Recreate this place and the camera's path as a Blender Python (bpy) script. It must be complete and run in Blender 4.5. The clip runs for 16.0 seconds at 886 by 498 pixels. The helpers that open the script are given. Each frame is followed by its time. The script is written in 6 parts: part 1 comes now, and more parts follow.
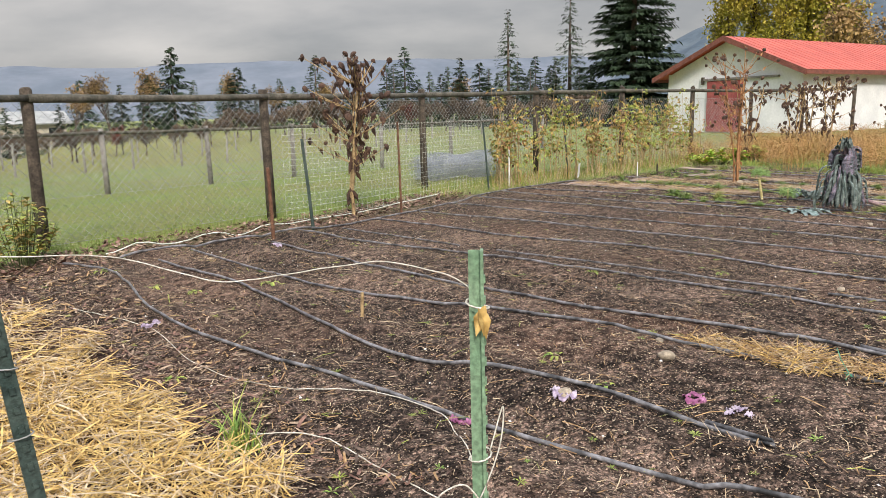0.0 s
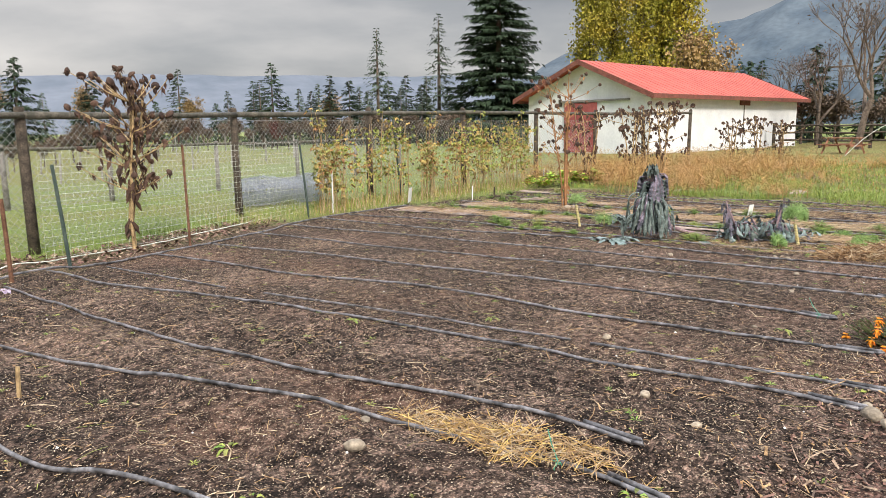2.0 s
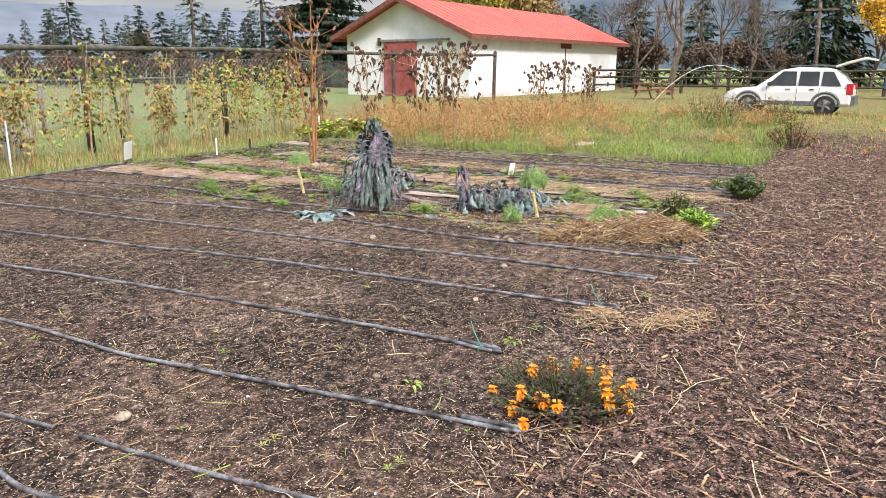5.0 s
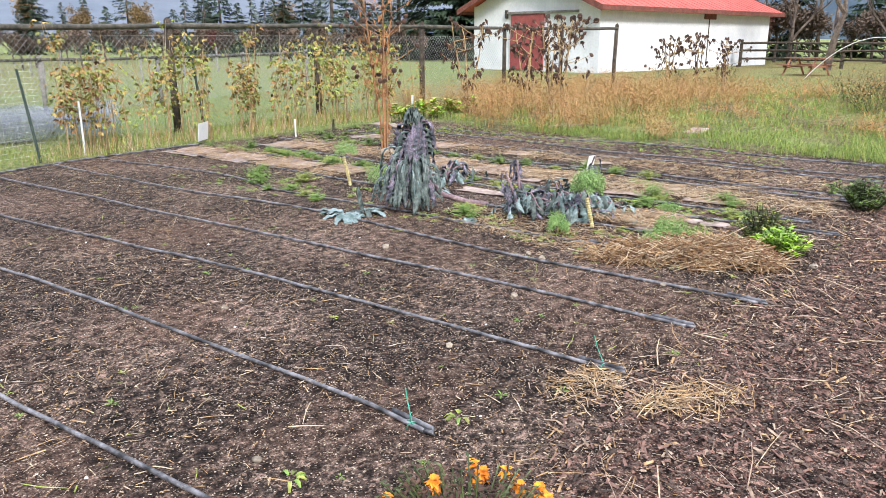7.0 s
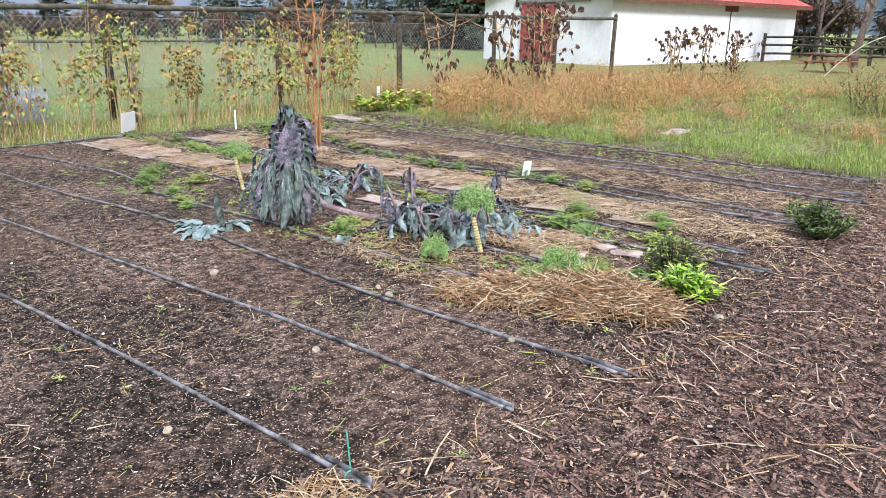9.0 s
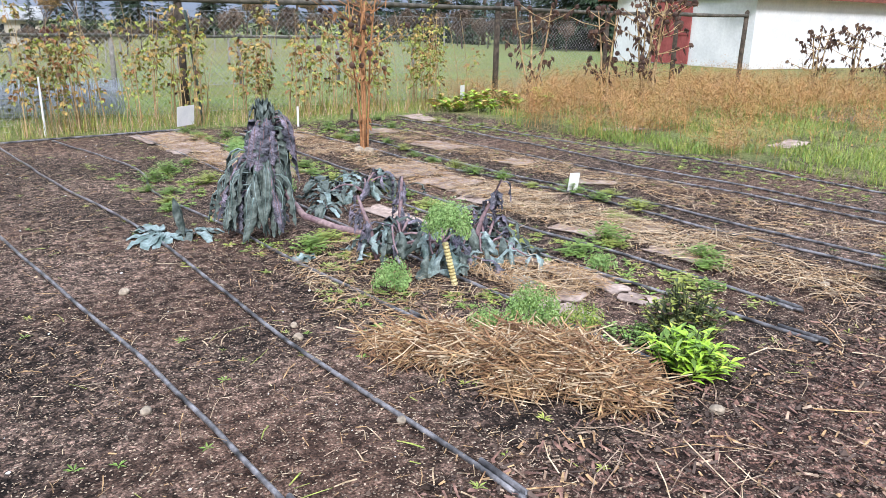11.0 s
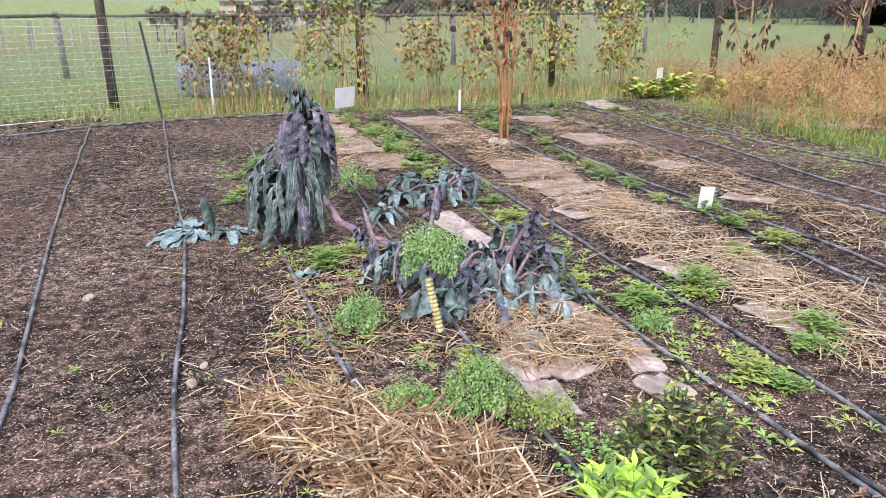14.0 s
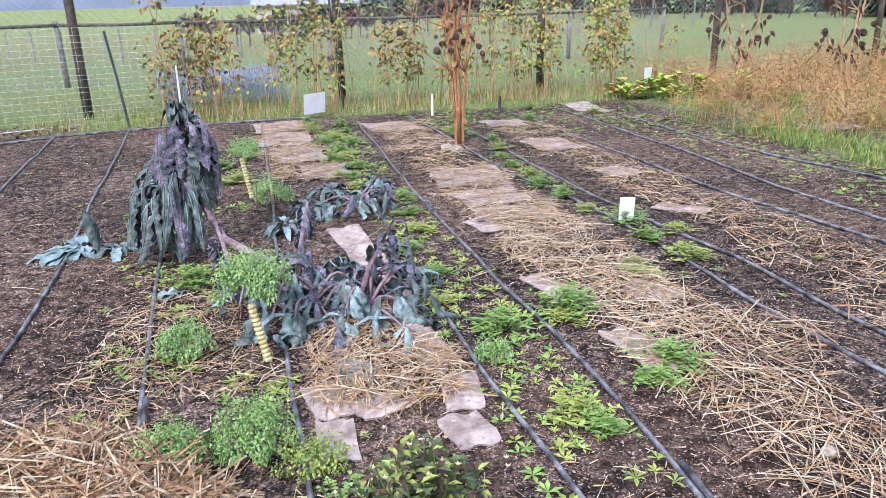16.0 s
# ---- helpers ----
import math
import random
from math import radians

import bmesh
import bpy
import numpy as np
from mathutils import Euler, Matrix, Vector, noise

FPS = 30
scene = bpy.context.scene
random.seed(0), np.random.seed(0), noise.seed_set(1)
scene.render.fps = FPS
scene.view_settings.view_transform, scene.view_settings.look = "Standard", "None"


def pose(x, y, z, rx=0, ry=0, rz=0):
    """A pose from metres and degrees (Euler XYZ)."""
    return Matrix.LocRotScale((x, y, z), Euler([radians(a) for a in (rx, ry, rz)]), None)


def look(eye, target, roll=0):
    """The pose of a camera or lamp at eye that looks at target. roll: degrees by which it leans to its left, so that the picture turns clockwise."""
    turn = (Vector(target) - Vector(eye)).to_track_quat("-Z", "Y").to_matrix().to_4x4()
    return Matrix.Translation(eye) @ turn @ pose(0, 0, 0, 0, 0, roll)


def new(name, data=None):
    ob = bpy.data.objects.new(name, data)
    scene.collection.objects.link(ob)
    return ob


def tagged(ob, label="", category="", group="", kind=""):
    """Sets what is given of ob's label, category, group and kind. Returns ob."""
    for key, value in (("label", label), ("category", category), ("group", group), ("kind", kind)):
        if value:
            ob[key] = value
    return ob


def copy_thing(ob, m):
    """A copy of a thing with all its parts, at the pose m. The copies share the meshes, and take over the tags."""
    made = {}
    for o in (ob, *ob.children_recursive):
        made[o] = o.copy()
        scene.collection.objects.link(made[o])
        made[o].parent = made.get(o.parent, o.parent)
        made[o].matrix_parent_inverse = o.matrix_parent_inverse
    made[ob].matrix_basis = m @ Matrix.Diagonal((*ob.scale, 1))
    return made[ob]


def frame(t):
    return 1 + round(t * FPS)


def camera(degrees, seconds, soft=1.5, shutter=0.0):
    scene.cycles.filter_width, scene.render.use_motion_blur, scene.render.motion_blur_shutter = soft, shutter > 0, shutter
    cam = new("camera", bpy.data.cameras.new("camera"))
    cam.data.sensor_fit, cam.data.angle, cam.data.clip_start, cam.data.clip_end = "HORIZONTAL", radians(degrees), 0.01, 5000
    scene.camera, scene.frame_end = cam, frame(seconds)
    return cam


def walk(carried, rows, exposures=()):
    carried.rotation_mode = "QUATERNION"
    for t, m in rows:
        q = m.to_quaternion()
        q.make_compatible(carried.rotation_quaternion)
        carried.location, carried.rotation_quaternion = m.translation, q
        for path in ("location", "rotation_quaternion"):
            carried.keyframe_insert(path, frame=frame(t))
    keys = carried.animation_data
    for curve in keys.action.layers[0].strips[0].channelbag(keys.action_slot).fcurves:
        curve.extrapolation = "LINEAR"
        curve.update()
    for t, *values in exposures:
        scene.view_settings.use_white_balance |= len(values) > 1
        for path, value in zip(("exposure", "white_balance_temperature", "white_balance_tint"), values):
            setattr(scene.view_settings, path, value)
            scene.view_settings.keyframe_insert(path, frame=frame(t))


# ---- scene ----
cam = camera(61.5, 16.0, soft=0.6)
PATH = [
    (0, (0.284, 0.03, 1.384), (1.57, 1.52, 1.025), -1.4),
    (0.5, (0.593, 0.048, 1.378), (1.965, 1.461, 1.033), -0.9),
    (1, (0.907, 0.021, 1.389), (2.341, 1.376, 1.062), -0.5),
    (1.5, (1.232, -0.015, 1.377), (2.704, 1.302, 1.064), -0.6),
    (2, (1.595, -0.137, 1.436), (3.105, 1.135, 1.117), -0.8),
    (2.5, (1.997, -0.146, 1.389), (3.553, 1.064, 1.051), -1.2),
    (3, (2.419, -0.122, 1.43), (4.039, 0.992, 1.062), -1.0),
    (3.5, (2.847, -0.195, 1.414), (4.533, 0.8, 1.008), -0.6),
    (4, (3.273, -0.293, 1.447), (5.008, 0.601, 1.01), -0.2),
    (4.2, (3.467, -0.306, 1.427), (5.21, 0.564, 0.975), -0.1),
    (6.3, (5.092, -0.586, 1.56), (6.643, 0.559, 1.027), 0.3),
    (6.5, (5.208, -0.593, 1.562), (6.735, 0.581, 1.026), 0.2),
    (7, (5.494, -0.664, 1.556), (6.981, 0.558, 1.013), -0.1),
    (7.5, (5.83, -0.813, 1.556), (7.303, 0.423, 1.006), -0.2),
    (8, (6.203, -0.837, 1.512), (7.676, 0.394, 0.95), 0.0),
    (8.5, (6.602, -0.832, 1.543), (8.066, 0.406, 0.974), 0.6),
    (9, (7.063, -0.925, 1.553), (8.498, 0.345, 0.982), 0.9),
    (9.2, (7.224, -0.961, 1.539), (8.642, 0.33, 0.972), 1.0),
    (11.3, (8.709, -0.909, 1.446), (9.841, 0.633, 0.861), 0.9),
    (11.5, (8.828, -0.877, 1.445), (9.935, 0.68, 0.85), 0.7),
    (12, (9.133, -0.788, 1.472), (10.17, 0.812, 0.866), 0.5),
    (12.5, (9.421, -0.842, 1.472), (10.37, 0.809, 0.861), 0.5),
    (13, (9.67, -0.928, 1.48), (10.509, 0.779, 0.863), 0.5),
    (13.5, (9.931, -0.824, 1.456), (10.639, 0.939, 0.832), 0.5),
    (14, (10.143, -0.739, 1.472), (10.725, 1.065, 0.836), 0.1),
    (14.5, (10.414, -0.798, 1.492), (10.906, 1.026, 0.838), -0.3),
    (15, (10.668, -0.876, 1.485), (11.111, 0.959, 0.824), -0.8),
    (15.5, (10.917, -0.814, 1.471), (11.356, 1.024, 0.816), -1.2),
    (16, (11.123, -0.758, 1.483), (11.597, 1.078, 0.849), -1.2),
]
walk(cam, [(t, look(eye, target, roll)) for t, eye, target, roll in PATH],
     [(0.0, 0.14, 7100, 13), (2.0, 0.32, 7100, 13), (3.5, 0.46, 7100, 15), (7.0, 0.46, 6350, 14), (12.5, 0.33, 6150, 16), (13.5, 0.33, 6150, 18), (14.5, 0.33, 6000, 20), (15.0, 0.42, 5500, 18), (16.0, 0.4, 5700, 20)])

# ---- world, sun and exposure ----
SUN_EL, SUN_AZ = 38.0, 215.0
world = bpy.data.worlds.new("world")
scene.world = world
world.use_nodes = True
wn, wl = world.node_tree.nodes, world.node_tree.links
wn.clear()
w_out, w_bg = wn.new("ShaderNodeOutputWorld"), wn.new("ShaderNodeBackground")
w_sky = wn.new("ShaderNodeTexSky")
w_sky.sky_type, w_sky.sun_disc = "NISHITA", False
w_sky.sun_elevation, w_sky.sun_rotation = radians(SUN_EL), radians(SUN_AZ)
w_sky.air_density, w_sky.dust_density = 1.0, 2.0
w_co, w_map = wn.new("ShaderNodeTexCoord"), wn.new("ShaderNodeMapping")
w_map.inputs["Scale"].default_value = (1.0, 1.0, 3.2)
w_n1, w_n2 = wn.new("ShaderNodeTexNoise"), wn.new("ShaderNodeTexNoise")
w_n1.inputs["Scale"].default_value, w_n1.inputs["Detail"].default_value = 1.5, 7
w_n1.inputs["Distortion"].default_value = 0.25
w_n2.inputs["Scale"].default_value, w_n2.inputs["Detail"].default_value = 4.0, 6
w_add = wn.new("ShaderNodeMath")
w_add.operation = "MULTIPLY_ADD"
w_add.inputs[1].default_value = 0.3
w_ramp = wn.new("ShaderNodeValToRGB")
w_ramp.color_ramp.elements[0].position, w_ramp.color_ramp.elements[0].color = 0.44, (2.1, 2.4, 2.9, 1)
w_ramp.color_ramp.elements[1].position, w_ramp.color_ramp.elements[1].color = 0.86, (7.0, 7.15, 7.35, 1)
mid = w_ramp.color_ramp.elements.new(0.64)
mid.color = (3.6, 3.9, 4.3, 1)
w_mix = wn.new("ShaderNodeMixRGB")
w_mix.inputs[0].default_value = 0.9
wl.new(w_co.outputs["Generated"], w_map.inputs[0])
wl.new(w_map.outputs[0], w_n1.inputs["Vector"])
wl.new(w_map.outputs[0], w_n2.inputs["Vector"])
wl.new(w_n2.outputs[0], w_add.inputs[0])
wl.new(w_n1.outputs[0], w_add.inputs[2])
wl.new(w_add.outputs[0], w_ramp.inputs[0])
wl.new(w_sky.outputs[0], w_mix.inputs[1])
wl.new(w_ramp.outputs[0], w_mix.inputs[2])
# an overcast sky is about three times as bright overhead as at the horizon
w_sep, w_zen = wn.new("ShaderNodeSeparateXYZ"), wn.new("ShaderNodeMapRange")
w_zen.inputs[1].default_value, w_zen.inputs[2].default_value = 0.2, 0.9
w_zen.inputs[3].default_value, w_zen.inputs[4].default_value = 1.0, 4.2
w_mul = wn.new("ShaderNodeVectorMath")
w_mul.operation = "SCALE"
wl.new(w_co.outputs["Generated"], w_sep.inputs[0])
wl.new(w_sep.outputs["Z"], w_zen.inputs[0])
wl.new(w_mix.outputs[0], w_mul.inputs[0])
wl.new(w_zen.outputs[0], w_mul.inputs["Scale"])
wl.new(w_mul.outputs[0], w_bg.inputs[0])
w_bg.inputs[1].default_value = 0.09
wl.new(w_bg.outputs[0], w_out.inputs[0])
sun = new("sun", bpy.data.lights.new("sun", "SUN"))
sun.data.energy, sun.data.angle, sun.data.color = 3.1, radians(10), (1.0, 0.96, 0.9)
SD = Vector((math.sin(radians(SUN_AZ)) * math.cos(radians(SUN_EL)), math.cos(radians(SUN_AZ)) * math.cos(radians(SUN_EL)), math.sin(radians(SUN_EL))))
sun.matrix_world = look(SD * 40, (0, 0, 0))


# ---- materials ----
def material(name, a, b, scale=8.0, rough=0.8, bump=0.2, bump_scale=60.0, metal=0.0, vary=0.0, c=None, fine=0.35, detail=5.0):
    """Two colours mixed by a coarse noise, a fine grain on top, relief, and some change from object to object."""
    m = bpy.data.materials.new(name)
    m.use_nodes = True
    n, l = m.node_tree.nodes, m.node_tree.links
    p = n["Principled BSDF"]
    p.inputs["Roughness"].default_value, p.inputs["Metallic"].default_value = rough, metal
    co = n.new("ShaderNodeTexCoord")
    n1, n2 = n.new("ShaderNodeTexNoise"), n.new("ShaderNodeTexNoise")
    n1.inputs["Scale"].default_value, n1.inputs["Detail"].default_value = scale, detail
    n2.inputs["Scale"].default_value, n2.inputs["Detail"].default_value = bump_scale, 3
    for k in (n1, n2):
        l.new(co.outputs["Object"], k.inputs["Vector"])
    r = n.new("ShaderNodeValToRGB")
    r.color_ramp.elements[0].position, r.color_ramp.elements[0].color = 0.36, (*a, 1)
    r.color_ramp.elements[1].position, r.color_ramp.elements[1].color = 0.64, (*b, 1)
    if c:
        r.color_ramp.elements.new(0.5).color = (*c, 1)
    l.new(n1.outputs[0], r.inputs[0])
    hs = n.new("ShaderNodeHueSaturation")
    l.new(r.outputs[0], hs.inputs["Color"])
    v = n.new("ShaderNodeMapRange")
    v.inputs[1].default_value, v.inputs[2].default_value = 0.3, 0.7
    v.inputs[3].default_value, v.inputs[4].default_value = 1 - fine, 1 + fine
    l.new(n2.outputs[0], v.inputs[0])
    last = v.outputs[0]
    if vary:
        info, mr, mu = n.new("ShaderNodeObjectInfo"), n.new("ShaderNodeMapRange"), n.new("ShaderNodeMath")
        mr.inputs[3].default_value, mr.inputs[4].default_value = 1 - vary, 1 + vary
        mu.operation = "MULTIPLY"
        l.new(info.outputs["Random"], mr.inputs[0])
        l.new(mr.outputs[0], mu.inputs[0])
        l.new(last, mu.inputs[1])
        last = mu.outputs[0]
    l.new(last, hs.inputs["Value"])
    l.new(hs.outputs[0], p.inputs["Base Color"])
    if bump:
        bp = n.new("ShaderNodeBump")
        bp.inputs["Strength"].default_value, bp.inputs["Distance"].default_value = bump, 0.02
        l.new(n2.outputs[0], bp.inputs["Height"])
        l.new(bp.outputs[0], p.inputs["Normal"])
    return m


M = {
    "post": material("weathered_dark_wood", (0.035, 0.028, 0.022), (0.1, 0.08, 0.062), 9, 0.9, 0.5, 45),
    "rail": material("weathered_rail_wood", (0.05, 0.05, 0.04), (0.12, 0.11, 0.09), 7, 0.85, 0.4, 40),
    "wire": material("galvanised_wire", (0.24, 0.25, 0.25), (0.36, 0.37, 0.37), 5, 0.5, 0, 30, 0.4),
    "white_wire": material("pale_coated_wire", (0.5, 0.56, 0.5), (0.7, 0.74, 0.68), 5, 0.5, 0, 30),
    "tpost": material("green_painted_steel", (0.15, 0.27, 0.17), (0.22, 0.35, 0.23), 12, 0.55, 0.2, 70),
    "tpost_dark": material("dark_green_painted_steel", (0.03, 0.055, 0.05), (0.06, 0.09, 0.08), 12, 0.55, 0.2, 70),
    "rust": material("rusty_steel", (0.1, 0.045, 0.025), (0.2, 0.1, 0.06), 14, 0.85, 0.3, 80),
    # the pale grey stands for dust and for sky sheen painted into the colour
    "hose": material("black_hose_dust_and_painted_sheen", (0.024, 0.025, 0.028), (0.23, 0.23, 0.25), 11, 0.3, 0.25, 50, fine=0.4),
    "string": material("white_baling_twine", (0.5, 0.48, 0.42), (0.72, 0.7, 0.64), 20, 0.8, 0.2, 90),
    "barn": material("white_painted_barn_wall", (0.66, 0.69, 0.73), (0.76, 0.785, 0.82), 1.1, 0.8, 0.15, 9, fine=0.06),
    "roof": material("red_painted_metal_roof", (0.44, 0.075, 0.055), (0.54, 0.11, 0.08), 0.8, 0.5, 0.1, 14, fine=0.08),
    "trim": material("dark_brown_fascia_board", (0.13, 0.045, 0.035), (0.22, 0.075, 0.055), 5, 0.8, 0.2, 30),
    "red_door": material("faded_red_barn_door", (0.25, 0.055, 0.055), (0.34, 0.09, 0.085), 2.5, 0.8, 0.2, 22, fine=0.15),
    "grey_pole": material("grey_weathered_pole", (0.17, 0.16, 0.15), (0.3, 0.29, 0.27), 8, 0.9, 0.4, 40, vary=0.3),
    "bark": material("grey_brown_bark", (0.06, 0.045, 0.035), (0.15, 0.12, 0.1), 3, 0.95, 0.6, 14, vary=0.2),
    "needles": material("dark_spruce_needles", (0.012, 0.03, 0.014), (0.035, 0.07, 0.03), 0.6, 0.8, 0, 3, vary=0.35),
    "needles_grey": material("grey_green_fir_needles", (0.04, 0.065, 0.045), (0.08, 0.11, 0.07), 0.6, 0.8, 0, 3, vary=0.3),
    "poplar": material("yellow_green_poplar_leaves", (0.28, 0.27, 0.03), (0.52, 0.4, 0.06), 0.3, 0.7, 0, 3, vary=0.15, c=(0.3, 0.27, 0.03)),
    "tan_leaves": material("faded_tan_autumn_leaves", (0.2, 0.13, 0.06), (0.36, 0.24, 0.1), 0.4, 0.8, 0, 3, vary=0.3),
    "red_leaves": material("dull_red_autumn_leaves", (0.12, 0.035, 0.03), (0.2, 0.07, 0.05), 0.4, 0.8, 0, 3, vary=0.3),
    "gold": material("bright_yellow_autumn_leaves", (0.6, 0.36, 0.02), (0.75, 0.5, 0.04), 0.5, 0.7, 0, 3),
    "brush": material("brown_leafless_brush", (0.08, 0.06, 0.05), (0.17, 0.125, 0.09), 0.8, 0.9, 0, 3, vary=0.25),
    # blue-grey of distance haze is painted into the ridge's forest colours
    "mount": material("forested_mountain_painted_haze", (0.05, 0.08, 0.115), (0.095, 0.13, 0.165), 0.012, 0.95, 0, 0.08, fine=0.15, detail=8),
    # paler bluer mountain: haze and low cloud exist only as this colour
    "mount_far": material("far_mountain_painted_haze", (0.11, 0.14, 0.185), (0.15, 0.18, 0.23), 0.006, 0.95, 0, 0.03, fine=0.06),
}


M.update({
    "straw_gold": material("fresh_golden_straw", (0.42, 0.26, 0.075), (0.7, 0.5, 0.19), 24, 0.6, 0, 40),
    "straw_pale": material("pale_dry_straw", (0.34, 0.25, 0.15), (0.62, 0.5, 0.35), 24, 0.7, 0, 40),
    "straw_brown": material("weathered_brown_straw", (0.19, 0.105, 0.05), (0.5, 0.335, 0.175), 26, 0.8, 0, 40),
    "straw_old": material("old_dark_brown_straw", (0.1, 0.052, 0.028), (0.3, 0.17, 0.09), 26, 0.85, 0, 40),
    "chip_red": material("red_brown_wood_chips", (0.1, 0.052, 0.042), (0.28, 0.165, 0.13), 26, 0.9, 0, 40),
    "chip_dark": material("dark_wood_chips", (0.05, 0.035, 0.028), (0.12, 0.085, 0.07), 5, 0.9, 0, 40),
    "chip_tan": material("tan_wood_chips", (0.24, 0.165, 0.115), (0.46, 0.35, 0.26), 26, 0.9, 0, 40),
    "clod": material("dark_soil_clods", (0.035, 0.024, 0.019), (0.16, 0.115, 0.09), 7, 1.0, 0.3, 60),
    "stone": material("grey_tan_fieldstone", (0.26, 0.22, 0.17), (0.42, 0.36, 0.28), 9, 0.85, 0.4, 50, vary=0.3),
    "kale_purple": material("purple_grey_kale_leaves", (0.055, 0.06, 0.085), (0.31, 0.27, 0.36), 14, 0.6, 0.9, 90, c=(0.14, 0.145, 0.185)),
    "kale_blue": material("blue_green_kale_leaves", (0.09, 0.15, 0.14), (0.3, 0.39, 0.4), 9, 0.6, 0.4, 60),
    "kale_dark": material("dark_green_kale_leaves", (0.034, 0.054, 0.05), (0.15, 0.19, 0.175), 14, 0.65, 0.4, 60),
    "curly": material("bright_curly_kale_leaves", (0.14, 0.27, 0.07), (0.32, 0.48, 0.17), 12, 0.65, 0.3, 80),
    "stem": material("pale_yellow_kale_stem", (0.48, 0.4, 0.17), (0.62, 0.55, 0.3), 14, 0.7, 0.3, 50),
    "stem_purple": material("purple_brown_stem", (0.16, 0.1, 0.12), (0.28, 0.2, 0.21), 14, 0.7, 0.3, 50),
    "lime": material("lime_green_leaves", (0.26, 0.46, 0.035), (0.45, 0.66, 0.08), 8, 0.55, 0, 40),
    "bush": material("dark_olive_bush_leaves", (0.035, 0.06, 0.02), (0.11, 0.14, 0.05), 8, 0.6, 0, 40),
    "green": material("fresh_green_leaves", (0.11, 0.21, 0.035), (0.24, 0.36, 0.08), 7, 0.65, 0, 40),
    "yellow_green": material("yellow_green_leaves", (0.2, 0.26, 0.045), (0.38, 0.42, 0.1), 12, 0.65, 0, 40),
    "olive": material("fading_olive_cane_leaves", (0.12, 0.15, 0.04), (0.34, 0.34, 0.1), 9, 0.7, 0, 40),
    "ochre": material("yellow_brown_cane_leaves", (0.28, 0.18, 0.055), (0.5, 0.37, 0.12), 9, 0.7, 0, 40),
    "brown_leaf": material("shrivelled_brown_leaves", (0.035, 0.02, 0.016), (0.11, 0.06, 0.04), 6, 0.85, 0, 40),
    "cane": material("dry_tan_canes", (0.3, 0.2, 0.1), (0.5, 0.37, 0.2), 9, 0.8, 0.2, 40),
    "stalk": material("rust_brown_stalk", (0.26, 0.12, 0.05), (0.42, 0.22, 0.1), 9, 0.8, 0.2, 40),
    "dry_grass": material("orange_tan_dry_stems", (0.36, 0.18, 0.06), (0.58, 0.35, 0.15), 2, 0.85, 0, 40),
    "meadow": material("meadow_grass_blades", (0.15, 0.21, 0.04), (0.28, 0.34, 0.09), 2, 0.7, 0, 40),
    "orange": material("orange_marigold_petals", (0.75, 0.22, 0.012), (0.85, 0.36, 0.02), 20, 0.6, 0, 60),
    "white": material("white_plastic_sheet", (0.74, 0.76, 0.78), (0.82, 0.83, 0.84), 6, 0.4, 0, 40, fine=0.04),
    "card": material("weathered_pinkish_cardboard", (0.24, 0.18, 0.15), (0.44, 0.355, 0.315), 5, 0.9, 0.25, 30, vary=0.15),
    "cab": material("purple_cabbage_leaf", (0.22, 0.05, 0.14), (0.4, 0.16, 0.3), 14, 0.6, 0.2, 60),
    "cab_pale": material("pale_lilac_cabbage_leaf", (0.28, 0.22, 0.33), (0.5, 0.43, 0.53), 20, 0.6, 0.2, 60),
    "bluewire": material("blue_grey_galvanised_netting", (0.26, 0.3, 0.38), (0.42, 0.46, 0.54), 5, 0.5, 0, 30, 0.3),
    "car": material("silver_white_car_paint", (0.66, 0.67, 0.69), (0.72, 0.73, 0.75), 2, 0.3, 0, 40, fine=0.02),
    "glass": material("dark_car_glass", (0.02, 0.024, 0.028), (0.04, 0.045, 0.05), 2, 0.08, 0, 40, fine=0.02),
    "rubber": material("black_tyre_rubber", (0.015, 0.015, 0.016), (0.035, 0.035, 0.036), 12, 0.85, 0.2, 60),
    "cladding": material("grey_plastic_cladding", (0.09, 0.095, 0.1), (0.13, 0.135, 0.14), 5, 0.6, 0, 60),
    "rim": material("grey_alloy_rim", (0.22, 0.22, 0.23), (0.32, 0.32, 0.33), 5, 0.4, 0, 60, 0.6),
    "lamp_red": material("red_tail_lamp_lens", (0.4, 0.02, 0.02), (0.5, 0.03, 0.03), 5, 0.25, 0, 60, fine=0.05),
    "truck": material("bright_blue_truck_paint", (0.02, 0.1, 0.42), (0.03, 0.14, 0.5), 2, 0.3, 0, 40, fine=0.03),
    "table": material("red_brown_picnic_wood", (0.2, 0.085, 0.05), (0.32, 0.15, 0.09), 6, 0.8, 0.2, 40),
    "house": material("cream_house_siding", (0.5, 0.46, 0.38), (0.6, 0.56, 0.47), 0.8, 0.8, 0, 8, fine=0.06),
    "house_roof": material("grey_shingle_roof", (0.28, 0.3, 0.31), (0.38, 0.4, 0.41), 0.8, 0.8, 0, 8, fine=0.15),
    "green_tie": material("green_plastic_tie", (0.05, 0.3, 0.2), (0.1, 0.42, 0.3), 8, 0.5, 0, 40),
})


